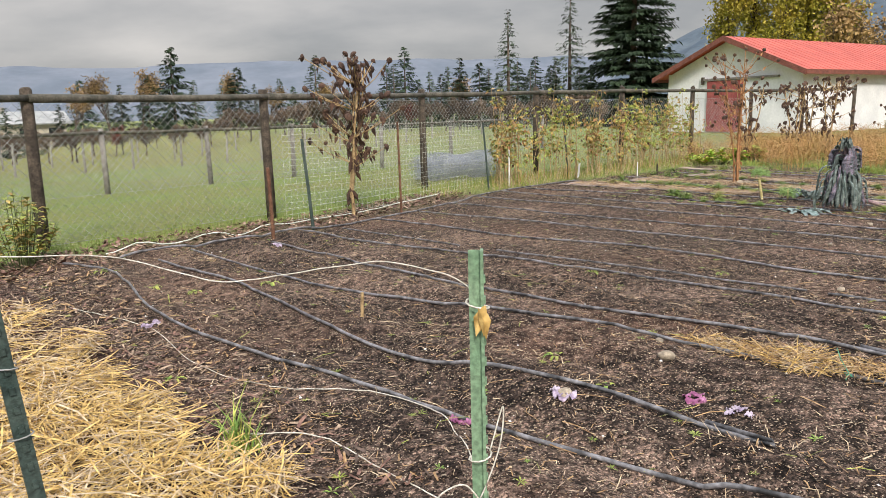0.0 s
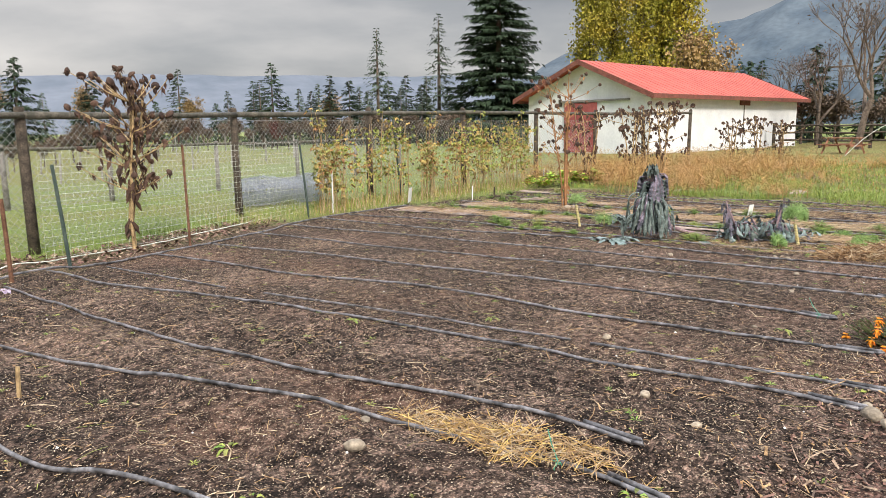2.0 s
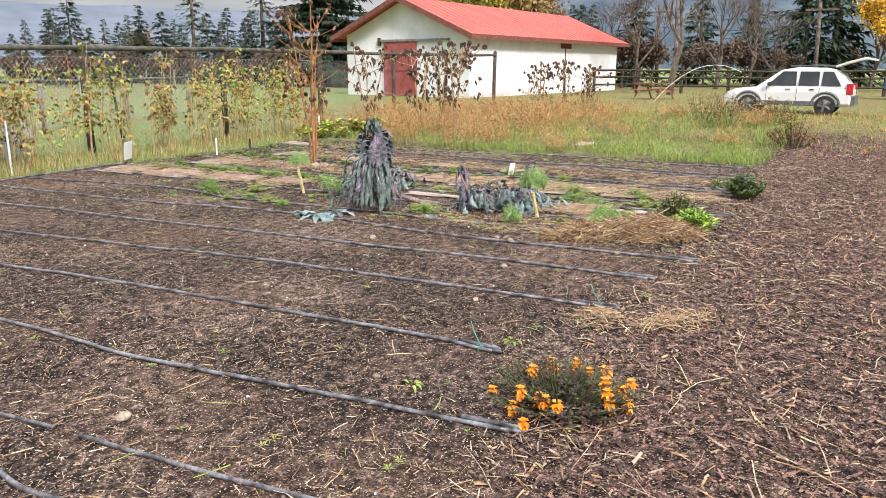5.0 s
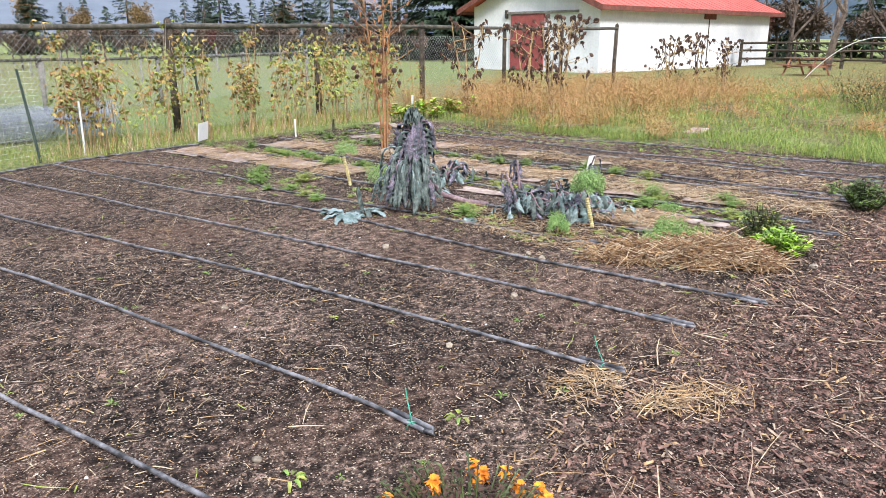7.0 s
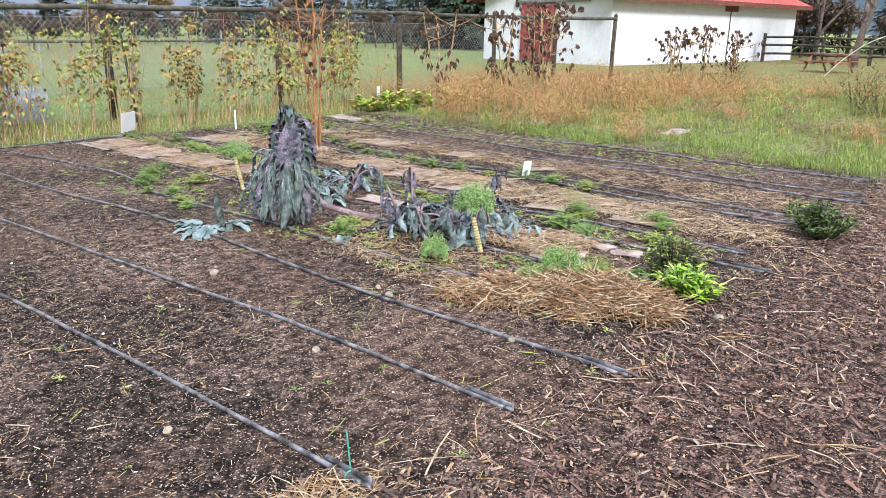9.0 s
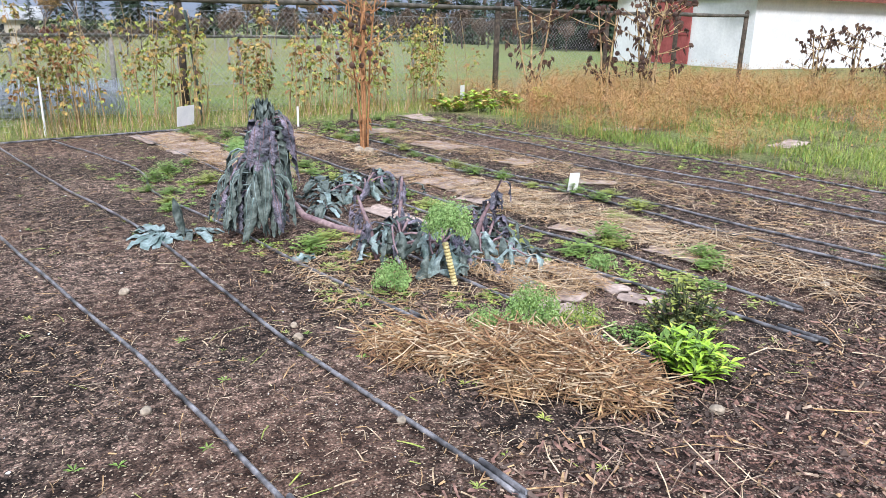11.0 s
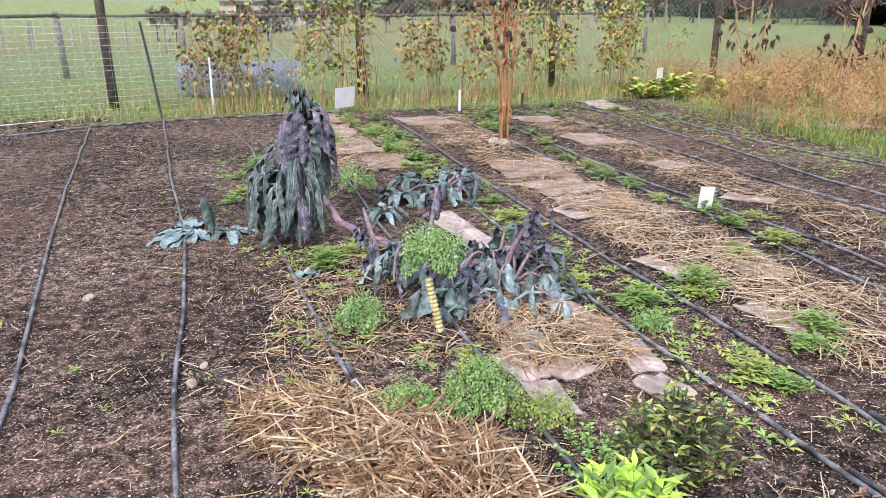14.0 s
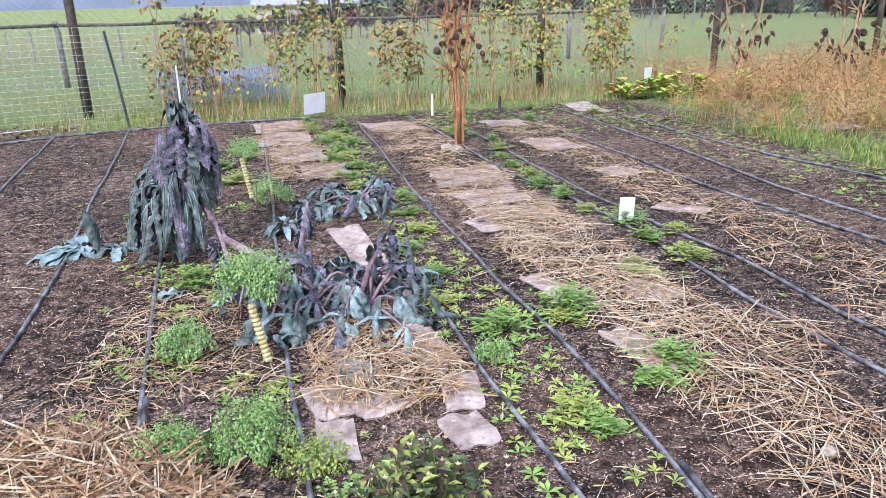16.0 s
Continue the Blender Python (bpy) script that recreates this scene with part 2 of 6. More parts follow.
# ---- mesh helpers ----
class Build:
    """Collects faces for one mesh."""

    def __init__(self):
        self.v, self.f, self.m = [], [], []

    def add(self, verts, faces, slot=0):
        k = len(self.v)
        self.v.extend(tuple(p) for p in verts)
        self.f.extend(tuple(i + k for i in q) for q in faces)
        self.m.extend([slot] * len(faces))
        return self

    def tube(self, pts, radii, sides=6, slot=0, caps=True):
        pts = [Vector(p) for p in pts]
        if not isinstance(radii, (list, tuple)):
            radii = [radii] * len(pts)
        vs, fs = [], []
        for i, p in enumerate(pts):
            d = (pts[min(i + 1, len(pts) - 1)] - pts[max(i - 1, 0)]).normalized()
            u = d.cross(Vector((0, 0, 1)) if abs(d.z) < 0.9 else Vector((1, 0, 0))).normalized()
            w = d.cross(u)
            for s in range(sides):
                a = 2 * math.pi * s / sides
                vs.append(p + (u * math.cos(a) + w * math.sin(a)) * radii[i])
        for i in range(len(pts) - 1):
            for s in range(sides):
                t = (s + 1) % sides
                fs.append((i * sides + s, i * sides + t, (i + 1) * sides + t, (i + 1) * sides + s))
        if caps:
            fs.append(tuple(range(sides))[::-1])
            fs.append(tuple((len(pts) - 1) * sides + s for s in range(sides)))
        return self.add(vs, fs, slot)

    def box(self, lo, hi, slot=0, m=None):
        x0, y0, z0 = lo
        x1, y1, z1 = hi
        vs = [Vector(p) for p in ((x0, y0, z0), (x1, y0, z0), (x1, y1, z0), (x0, y1, z0), (x0, y0, z1), (x1, y0, z1), (x1, y1, z1), (x0, y1, z1))]
        if m:
            vs = [m @ p for p in vs]
        return self.add(vs, [(0, 3, 2, 1), (4, 5, 6, 7), (0, 1, 5, 4), (1, 2, 6, 5), (2, 3, 7, 6), (3, 0, 4, 7)], slot)

    def leaf(self, p, d, up, length, width, droop=0.3, slot=0):
        """A leaf folded along its rib and bent downwards."""
        p, d = Vector(p), Vector(d).normalized()
        s = d.cross(Vector(up))
        s = s.normalized() if s.length > 1e-4 else Vector((1, 0, 0))
        n = s.cross(d)
        a = p + d * length * 0.45 - n * 0.06 * length
        t = p + d * length * (1 - 0.2 * droop) - Vector((0, 0, droop * length * 0.5))
        return self.add([p, a + s * width / 2 + n * width * 0.18, a, a - s * width / 2 + n * width * 0.18, t], [(0, 2, 1), (0, 3, 2), (1, 2, 4), (2, 3, 4)], slot)

    def blade(self, p, d, bend, length, width, slot=0):
        """A narrow strip with a point, bent over."""
        p, d = Vector(p), Vector(d).normalized()
        s = d.cross(Vector(bend))
        s = s.normalized() * width / 2 if s.length > 1e-5 else Vector((width / 2, 0, 0))
        a = p + d * length * 0.5
        t = p + d * length * 0.9 + Vector(bend) * length
        return self.add([p - s, p + s, a + s * 0.8, a - s * 0.8, t], [(0, 1, 2, 3), (3, 2, 4)], slot)

    def ob(self, name, mats, parent=None, smooth=False):
        me = bpy.data.meshes.new(name)
        me.from_pydata(self.v, [], self.f)
        for m in mats if isinstance(mats, (list, tuple)) else [mats]:
            me.materials.append(M[m])
        me.polygons.foreach_set("material_index", self.m)
        if smooth:
            me.polygons.foreach_set("use_smooth", [True] * len(self.f))
        me.update()
        o = new(name, me)
        if parent:
            o.parent = parent
        return o


R = random.Random(7)


def rnd(a, b):
    return R.uniform(a, b)


def thing(name, x, y, z, label, category, group="", turn=0.0):
    o = new(name)
    o.empty_display_size = 0.1
    o.matrix_world = pose(x, y, z, 0, 0, turn)
    return tagged(o, label, category, group)


def step(a, b, x):
    t = min(1.0, max(0.0, (x - a) / (b - a)))
    return t * t * (3 - 2 * t)


# ---- ground ----
FENCE = [(-3.5, 8.0), (-0.75, 8.35), (2.22, 8.9), (5.23, 9.4), (9.0, 10.6), (12.6, 11.1), (16.0, 11.3), (19.4, 11.4), (23.05, 11.55)]


def fence_y(x):
    for (xa, ya), (xb, yb) in zip(FENCE, FENCE[1:]):
        if x <= xb:
            return ya + (yb - ya) * (x - xa) / (xb - xa)
    return 11.55 + (x - 23.05) * 0.05


def bed_edge(x):
    """The far edge of the tilled bed."""
    return min(fence_y(x) - 1.3, 9.45) if x > 3 else 8.0


def height(x, y):
    h = -0.033 * min(120.0, max(0.0, y - 13)) * (1 - step(16, 34, x))
    h += (0.21 * step(18, 25, x) - 0.4 * step(26, 34, x) * (1 - step(38, 46, x)) - 0.21 * step(38, 46, x)) * (1 - step(3.5, 8, y)) * step(-30, -12, y)
    soil = step(0.2, 0.9, y) * (1 - step(8.6, 9.8, y)) * step(1.2, 2.2, x) * (1 - step(16.5, 17.5, x))
    if -3 < x < 20 and -3 < y < 12:
        n1 = noise.noise((x * 1.1, y * 0.5, 0.3))
        n2 = noise.noise((x * 5, y * 5, 2.3))
        n3 = noise.noise((x * 14, y * 14, 5.1))
        h += soil * (0.03 * n1 + 0.006 * n2 + 0.007 * n3) + (1 - soil) * (0.004 * n2 + 0.004 * n3)
        dug = soil * (1 - step(4.4, 5.4, x)) * step(1.9, 2.4, x)
        h += dug * (0.03 * noise.noise((x * 2.6, y * 2.1, 7.7)) + 0.014 * noise.noise((x * 8, y * 7, 3.7)))
        # raised beds beside the straw, and the raked waves between the rows
        ridge = step(1.7, 2.3, x) * (1 - step(4.5, 5.2, x)) * soil
        h += ridge * 0.065 * (0.5 + 0.5 * math.sin((x - 1.9) * 2 * math.pi / 0.85))
        wave = step(4.5, 4.9, x) * (1 - step(5.25, 5.55, x)) * step(1.0, 1.8, y) * (1 - step(4.5, 5.5, y))
        h += wave * 0.018 * math.sin(x * 52 + 3.0 * noise.noise((x * 2, y * 1.3, 9)))
    return h


def ladder(stops):
    out = []
    for (a, sa), (b, sb) in zip(stops, stops[1:]):
        n = max(1, int(round((b - a) / ((sa + sb) / 2))))
        q = (sb / sa) ** (1 / n) if n > 1 else 1
        w = [q ** i for i in range(n)]
        s = sum(w)
        c = a
        for k in w:
            out.append(c)
            c += (b - a) * k / s
    out.append(stops[-1][0])
    return out


xs = ladder([(-2500, 500), (-60, 8), (-3, 0.5), (0.8, 0.06), (14.5, 0.055), (20, 0.3), (50, 3), (2500, 500)])
ys = ladder([(-2500, 500), (-40, 8), (-3, 0.4), (-0.3, 0.06), (6.5, 0.055), (9.8, 0.09), (14, 0.4), (60, 6), (2500, 500)])
gv, gs, gm, gd = [], [], [], []
for y in ys:
    for x in xs:
        gv.append((x, y, height(x, y)))
        j = 0.35 * noise.noise((x * 0.9, y * 0.9, 4)) + 0.25 * noise.noise((x * 4, y * 4, 1))
        soil = step(-0.25, 0.25, x - 1.6 + j) * step(-0.2, 0.2, y - 0.55 + j * 0.6) * (1 - step(-0.2, 0.25, y - bed_edge(x) + j)) * (1 - step(-0.4, 0.4, x - 16.7 + j))
        path = (1 - step(0.1, 0.6, y - 0.55 + j * 0.6)) * (1 - step(-1.2, 1.2, x - 22 + 3 * j)) * step(-9, -6, y)
        path = max(path, (1 - step(0.1, 0.6, x - 1.6 + j)) * (1 - step(7.4, 8.2, y + j)) * step(-9, -6, y))
        soil = max(soil, 0.75 * step(16.2, 16.9, x) * (1 - step(23, 25, x)) * step(0.3, 1.0, y) * (1 - step(8.5, 10, y)) * step(-0.15, 0.25, j))
        path = max(path, 0.8 * step(7.3, 7.9, y + 0.3 * j) * (1 - step(-0.35, 0.1, y - fence_y(x) + 0.35 + j)) * (1 - step(8.2, 9.6, x)) * step(1.0, 2.0, x + 3))
        gd.append(0.75 * step(17, 22, x) * (1 - step(60, 90, x)) * step(-30, -20, y) * (1 - step(13, 20, y)) * step(-0.5, 0.3, j))
        gd[-1] = max(gd[-1], 0.3 * step(28, 40, y + 3 * j) * (1 - step(30, 40, x)) * (1 - step(150, 200, y)))
        gs.append(soil)
        gm.append(min(1.0, max(0.0, path)))
nx = len(xs)
gf = [(i + k * nx, i + 1 + k * nx, i + 1 + (k + 1) * nx, i + (k + 1) * nx) for k in range(len(ys) - 1) for i in range(nx - 1)]
gme = bpy.data.meshes.new("ground")
gme.from_pydata(gv, [], gf)
gme.attributes.new("tilled", "FLOAT", "POINT").data.foreach_set("value", gs)
gme.attributes.new("mulched", "FLOAT", "POINT").data.foreach_set("value", gm)
gme.attributes.new("parched", "FLOAT", "POINT").data.foreach_set("value", gd)
gme.polygons.foreach_set("use_smooth", [True] * len(gf))


def ground_material():
    m = bpy.data.materials.new("garden_soil_mulch_and_grass")
    m.use_nodes = True
    n, l = m.node_tree.nodes, m.node_tree.links
    p = n["Principled BSDF"]
    p.inputs["Roughness"].default_value = 0.95
    p.inputs["Specular IOR Level"].default_value = 0.2
    co = n.new("ShaderNodeTexCoord")

    def nz(scale, detail=5):
        k = n.new("ShaderNodeTexNoise")
        k.inputs["Scale"].default_value, k.inputs["Detail"].default_value = scale, detail
        l.new(co.outputs["Object"], k.inputs["Vector"])
        return k.outputs[0]

    def ramp(src, *stops):
        k = n.new("ShaderNodeValToRGB")
        e = k.color_ramp.elements
        e[0].position, e[0].color = stops[0][0], (*stops[0][1], 1)
        e[1].position, e[1].color = stops[-1][0], (*stops[-1][1], 1)
        for a, c in stops[1:-1]:
            e.new(a).color = (*c, 1)
        l.new(src, k.inputs[0])
        return k.outputs[0]

    def mix(f, a, b, mode="MIX"):
        k = n.new("ShaderNodeMixRGB")
        k.blend_type = mode
        for i, s in enumerate((f, a, b)):
            if isinstance(s, float):
                k.inputs[i].default_value = s
            else:
                l.new(s, k.inputs[i])
        return k.outputs[0]

    def attr(name):
        k = n.new("ShaderNodeAttribute")
        k.attribute_name = name
        return k.outputs["Fac"]

    def cells(scale):
        k = n.new("ShaderNodeTexVoronoi")
        k.inputs["Scale"].default_value, k.inputs["Randomness"].default_value = scale, 1.0
        l.new(co.outputs["Object"], k.inputs["Vector"])
        bw = n.new("ShaderNodeSeparateColor")
        l.new(k.outputs["Color"], bw.inputs[0])
        return k.outputs["Distance"], bw.outputs[0], bw.outputs[1]

    broad, small, grain = nz(0.9), nz(14, 9), nz(110, 6)
    crumb_d, crumb_v, crumb_w = cells(62)
    grit_d, grit_v, grit_w = cells(150)
    soil = ramp(small, (0.36, (0.014, 0.0095, 0.0078)), (0.5, (0.05, 0.035, 0.029)), (0.68, (0.14, 0.1, 0.082)))
    pale = ramp(small, (0.36, (0.06, 0.041, 0.033)), (0.66, (0.3, 0.215, 0.175)))
    soil = mix(ramp(broad, (0.47, (0, 0, 0)), (0.65, (0.8, 0.8, 0.8))), soil, pale)
    soil = mix(0.85, soil, ramp(crumb_v, (0.0, (0.12, 0.12, 0.12)), (0.62, (1.0, 1.0, 1.0)), (1.0, (2.7, 2.55, 2.45))), "MULTIPLY")
    soil = mix(ramp(nz(0.55, 7), (0.5, (0, 0, 0)), (0.62, (0.55, 0.55, 0.55))), soil, ramp(small, (0.36, (0.055, 0.03, 0.022)), (0.66, (0.25, 0.15, 0.11))))
    fleck = ramp(grit_w, (0.0, (0.22, 0.145, 0.1)), (1.0, (0.62, 0.52, 0.4)))
    soil = mix(ramp(grit_v, (0.9, (0, 0, 0)), (0.91, (0.85, 0.85, 0.85))), soil, fleck)
    mulch = ramp(small, (0.36, (0.025, 0.015, 0.013)), (0.5, (0.09, 0.055, 0.045)), (0.66, (0.22, 0.145, 0.12)))
    mulch = mix(0.85, mulch, ramp(crumb_v, (0.0, (0.2, 0.2, 0.2)), (0.55, (1.0, 1.0, 1.0)), (1.0, (2.8, 2.5, 2.35))), "MULTIPLY")
    mulch = mix(ramp(grit_v, (0.9, (0, 0, 0)), (0.91, (0.7, 0.7, 0.7))), mulch, fleck)
    grass = ramp(small, (0.34, (0.12, 0.175, 0.045)), (0.5, (0.2, 0.275, 0.09)), (0.68, (0.33, 0.37, 0.16)))
    dry = ramp(small, (0.36, (0.17, 0.125, 0.05)), (0.64, (0.34, 0.235, 0.11)))
    grass = mix(ramp(nz(0.35, 8), (0.42, (0, 0, 0)), (0.64, (0.4, 0.4, 0.4))), grass, dry)
    grass = mix(attr("parched"), grass, dry)
    col = mix(attr("mulched"), grass, mulch)
    col = mix(attr("tilled"), col, soil)
    col = mix(0.75, col, ramp(grain, (0.36, (0.22, 0.22, 0.22)), (0.64, (1.75, 1.75, 1.75))), "MULTIPLY")
    l.new(col, p.inputs["Base Color"])
    normal = None
    for src, strength, dist in ((small, 0.35, 0.025), (crumb_d, 0.8, -0.02), (grit_d, 0.6, -0.008), (grain, 1.0, 0.012)):
        k = n.new("ShaderNodeBump")
        k.inputs["Strength"].default_value, k.inputs["Distance"].default_value = strength, abs(dist)
        k.invert = dist < 0
        l.new(src, k.inputs["Height"])
        if normal:
            l.new(normal, k.inputs["Normal"])
        normal = k.outputs[0]
    l.new(normal, p.inputs["Normal"])
    return m


gme.materials.append(ground_material())
tagged(new("ground", gme), "dark tilled garden soil, wood-chip path and green meadow", "ground", kind="structure")


# ---- mountains ----
def mountain(name, mat, cx, cy, half, dist, base, peak, seed, label):
    """A ridge across the line of sight from the garden to (cx, cy)."""
    d = Vector((cx, cy, 0)).normalized()
    s = Vector((d.y, -d.x, 0))
    b = Build()
    nu, nv = 90, 12
    for j in range(nv + 1):
        for i in range(nu + 1):
            u, v = (i / nu * 2 - 1), j / nv
            crest = base + (peak - base) * (0.5 + 0.5 * u) + 0.12 * peak * noise.fractal((u * 3 + seed, seed, 0), 1.0, 2.0, 5)
            crest *= 1 - max(0.0, abs(u) - 0.85) / 0.15 * 0.7
            q = d * (dist + 500 * v) + s * (u * half)
            z = crest * v ** 0.8 + 14 * noise.noise((u * 12, v * 3, seed)) * v * (1 - v) * 4
            b.v.append((q.x, q.y, z - 2))
    for j in range(nv):
        for i in range(nu):
            k = j * (nu + 1) + i
            b.f.append((k, k + 1, k + nu + 2, k + nu + 1))
            b.m.append(0)
    return tagged(b.ob(name, mat, smooth=True), label, "mountain", kind="structure")


mountain("backdrop_mountain", "mount", 1.0, 0.02, 1350, 1500, 200, 560, 3.1, "distant forested mountain ridge, coloured blue-grey for haze")
# no cloud stands before this ridge; its colour carries the haze
mountain("backdrop_far_mountain", "mount_far", 0.45, 0.9, 2100, 2200, 150, 210, 8.4, "pale far mountain, haze put into its colour")


# ---- garden fence of dark posts, pole rails and chain link ----
def top_z(x):
    return 1.74 + 0.2 * step(2, 19, x)


garden_fence = thing("garden_fence", 0, 0, 0, "tall chain-link fence on dark weathered wooden posts with pole rails", "fence")
line = FENCE + [(24.4, 10.55), (25.7, 9.55)]
for i, (x, y) in enumerate(line):
    t = top_z(x)
    lean = rnd(-0.02, 0.02)
    r = 0.062 if i < 8 else 0.055
    b = Build().tube([(x, y, -0.1), (x + lean * 0.5, y, t * 0.5), (x + lean, y + rnd(-0.015, 0.015), t - 0.012), (x + lean, y, t)], [r * 1.08, r, r * 0.97, r * 0.85], 10)
    b.ob("post", "post", garden_fence, True)
for (xa, ya), (xb, yb) in zip(line, line[1:]):
    za, zb = top_z(xa) - 0.1, top_z(xb) - 0.1
    o = -0.06
    pts = [(xa + (xb - xa) * k / 6, ya + (yb - ya) * k / 6 + o, za + (zb - za) * k / 6 - 0.012 * math.sin(math.pi * k / 6)) for k in range(7)]
    Build().tube(pts, [0.047, 0.046, 0.044, 0.043, 0.042, 0.04, 0.038], 8).ob("rail", "rail", garden_fence, True)


def chain_link(parent, pts, z0, z1, pitch, r, mat, name="chain_link_mesh"):
    """Slanting wires both ways along a run of posts."""
    b = Build()
    run = [0.0]
    for (xa, ya), (xb, yb) in zip(pts, pts[1:]):
        run.append(run[-1] + math.hypot(xb - xa, yb - ya))

    def at(s):
        for k in range(len(run) - 1):
            if s <= run[k + 1] or k == len(run) - 2:
                f = (s - run[k]) / (run[k + 1] - run[k])
                return pts[k][0] + f * (pts[k + 1][0] - pts[k][0]), pts[k][1] + f * (pts[k + 1][1] - pts[k][1]), s
    h = z1 - z0
    n = int((run[-1] + h) / pitch)
    for k in range(n):
        for way in (1, -1):
            s0 = k * pitch - h if way > 0 else k * pitch
            a, c = s0, s0 + way * h
            za, zc = z0, z1
            lo, hi = 0.0, run[-1]
            if max(a, c) <= lo or min(a, c) >= hi:
                continue
            segs = []
            steps = 4
            for q in range(steps + 1):
                s = a + (c - a) * q / steps
                if lo <= s <= hi:
                    x, y, _ = at(s)
                    segs.append((x, y, za + (zc - za) * q / steps))
            if len(segs) > 1:
                b.tube(segs, r, 3, caps=False)
    for z in (z0, z1):
        b.tube([(*at(min(s, run[-1]))[:2], z) for s in [run[-1] * q / 40 for q in range(41)]], r * 1.3, 3, caps=False)
    return b.ob(name, mat, parent)


chain_link(garden_fence, [(x, y + 0.075) for x, y in FENCE], 0.05, 1.62, 0.1, 0.0022, "wire")


# ---- barn ----
barn = thing("barn", 37.55, 16.35, 0, "long white barn with red metal roof and red sliding door", "barn", turn=-7.6)
W, L, EV, RG = 8.1, 17.4, 3.2, 4.95
b = Build()
for y0, y1 in ((0, 0.2), (W - 0.2, W)):
    b.box((0, y0, -0.2), (L, y1, EV))
for x0 in (0, L - 0.2):
    pro = [(0.2, -0.2), (W - 0.2, -0.2), (W - 0.2, EV), (W / 2, RG - 0.1), (0.2, EV)]
    vs = [(x0, y, z) for y, z in pro] + [(x0 + 0.2, y, z) for y, z in pro]
    b.add(vs, [(0, 4, 3, 2, 1), (5, 6, 7, 8, 9)] + [(i, (i + 1) % 5, (i + 1) % 5 + 5, i + 5) for i in range(5)])
b.ob("wall", "barn", barn)
b = Build()
for side in (-1, 1):
    ya, yb = (W / 2, -0.55) if side < 0 else (W / 2, W + 0.55)
    za, zb = RG, RG - (RG - EV) * (W / 2 + 0.55) / (W / 2) + 0.04
    for k in range(30):
        x0, x1 = -0.7 + (L + 1.4) * k / 30, -0.7 + (L + 1.4) * (k + 1) / 30
        m0 = x0 + 0.06
        for p, q, lift in ((x0, m0, 0.016), (m0, x1, 0.0)):
            vs = [(p, ya, za + lift), (q, ya, za + lift), (q, yb, zb + lift), (p, yb, zb + lift), (p, ya, za - 0.05), (q, ya, za - 0.05), (q, yb, zb - 0.05), (p, yb, zb - 0.05)]
            b.add(vs, [(0, 1, 2, 3), (7, 6, 5, 4), (0, 4, 5, 1), (2, 6, 7, 3), (1, 5, 6, 2), (0, 3, 7, 4)])
b.ob("roof", "roof", barn)
b = Build()
ze = RG - (RG - EV) * (W / 2 + 0.55) / (W / 2)
for x0 in (-0.75, L + 0.7):
    for ya, yb in ((W / 2, -0.57), (W / 2, W + 0.57)):
        vs = [(x, y, z) for x in (x0, x0 + 0.05) for y, z in ((ya, RG + 0.03), (yb, ze + 0.07), (yb, ze - 0.2), (ya, RG - 0.24))]
        b.add(vs, [(0, 1, 2, 3), (7, 6, 5, 4), (0, 4, 5, 1), (1, 5, 6, 2), (2, 6, 7, 3), (3, 7, 4, 0)])
for y0 in (-0.6, W + 0.55):
    b.box((-0.7, y0, ze - 0.16), (L + 0.7, y0 + 0.05, ze + 0.06))
b.ob("fascia", "trim", barn)
door = Build()
for k in range(12):
    door.box((-0.1, 3.25 + k * 0.18, 0.05), (-0.03 - 0.006 * (k % 2), 3.25 + k * 0.18 + 0.172, 2.72))
door.box((-0.13, 3.25, 1.3), (-0.1, 5.4, 1.45))
door.ob("door", "red_door", barn)
b = Build().box((-0.16, -0.1 + 1.3, 2.76), (-0.02, 5.6, 2.86))
b.ob("door_track", "grey_pole", barn)
b = Build().box((-0.12, 5.65, 2.55), (-0.01, 5.8, 2.95))
b.ob("lamp_bracket", "post", barn)
b = Build().box((9.4, -0.09, 2.55), (10.6, -0.01, 3.0))
b.ob("vent", "trim", barn)
b = Build().box((9.95, -0.05, 0.1), (9.99, -0.015, 2.55))
b.ob("conduit", "post", barn)


# ---- drip hoses ----
def hose(pts, end=True, r=0.0108, name="drip_hose", mat="hose", label="black drip irrigation hose laid on the soil", cat="hose", group="drip hoses", lift=1.0):
    pts = [Vector((x, y, 0)) for x, y in pts]
    out = []
    for i in range(len(pts) - 1):
        p0, p1, p2, p3 = pts[max(i - 1, 0)], pts[i], pts[i + 1], pts[min(i + 2, len(pts) - 1)]
        n = max(2, int((p2 - p1).length / 0.09))
        for k in range(n):
            t = k / n
            out.append(0.5 * (2 * p1 + (p2 - p0) * t + (2 * p0 - 5 * p1 + 4 * p2 - p3) * t * t + (3 * p1 - p0 - 3 * p2 + p3) * t ** 3))
    out.append(pts[-1])
    zs = [height(p.x, p.y) for p in out]
    line3 = []
    for i, p in enumerate(out):
        w = 0.012 * noise.noise((p.x * 3, p.y * 1.7, 0.5))
        z = max(zs[max(0, i - 2):i + 3])
        line3.append((p.x + w, p.y, z + r * 0.75 * lift))
    b = Build().tube(line3, r, 7)
    if end:
        x, y, z = line3[-1]
        xx, yy, zz = line3[-4]
        b.tube([(xx + 0.02, yy, zz + r), (x + 0.016, y - 0.03, z + r * 1.2), (x - 0.005, y - 0.055, z + r), (x, y, z)], r * 1.05, 7)
    return tagged(b.ob(name, mat, smooth=True), label, cat, group)


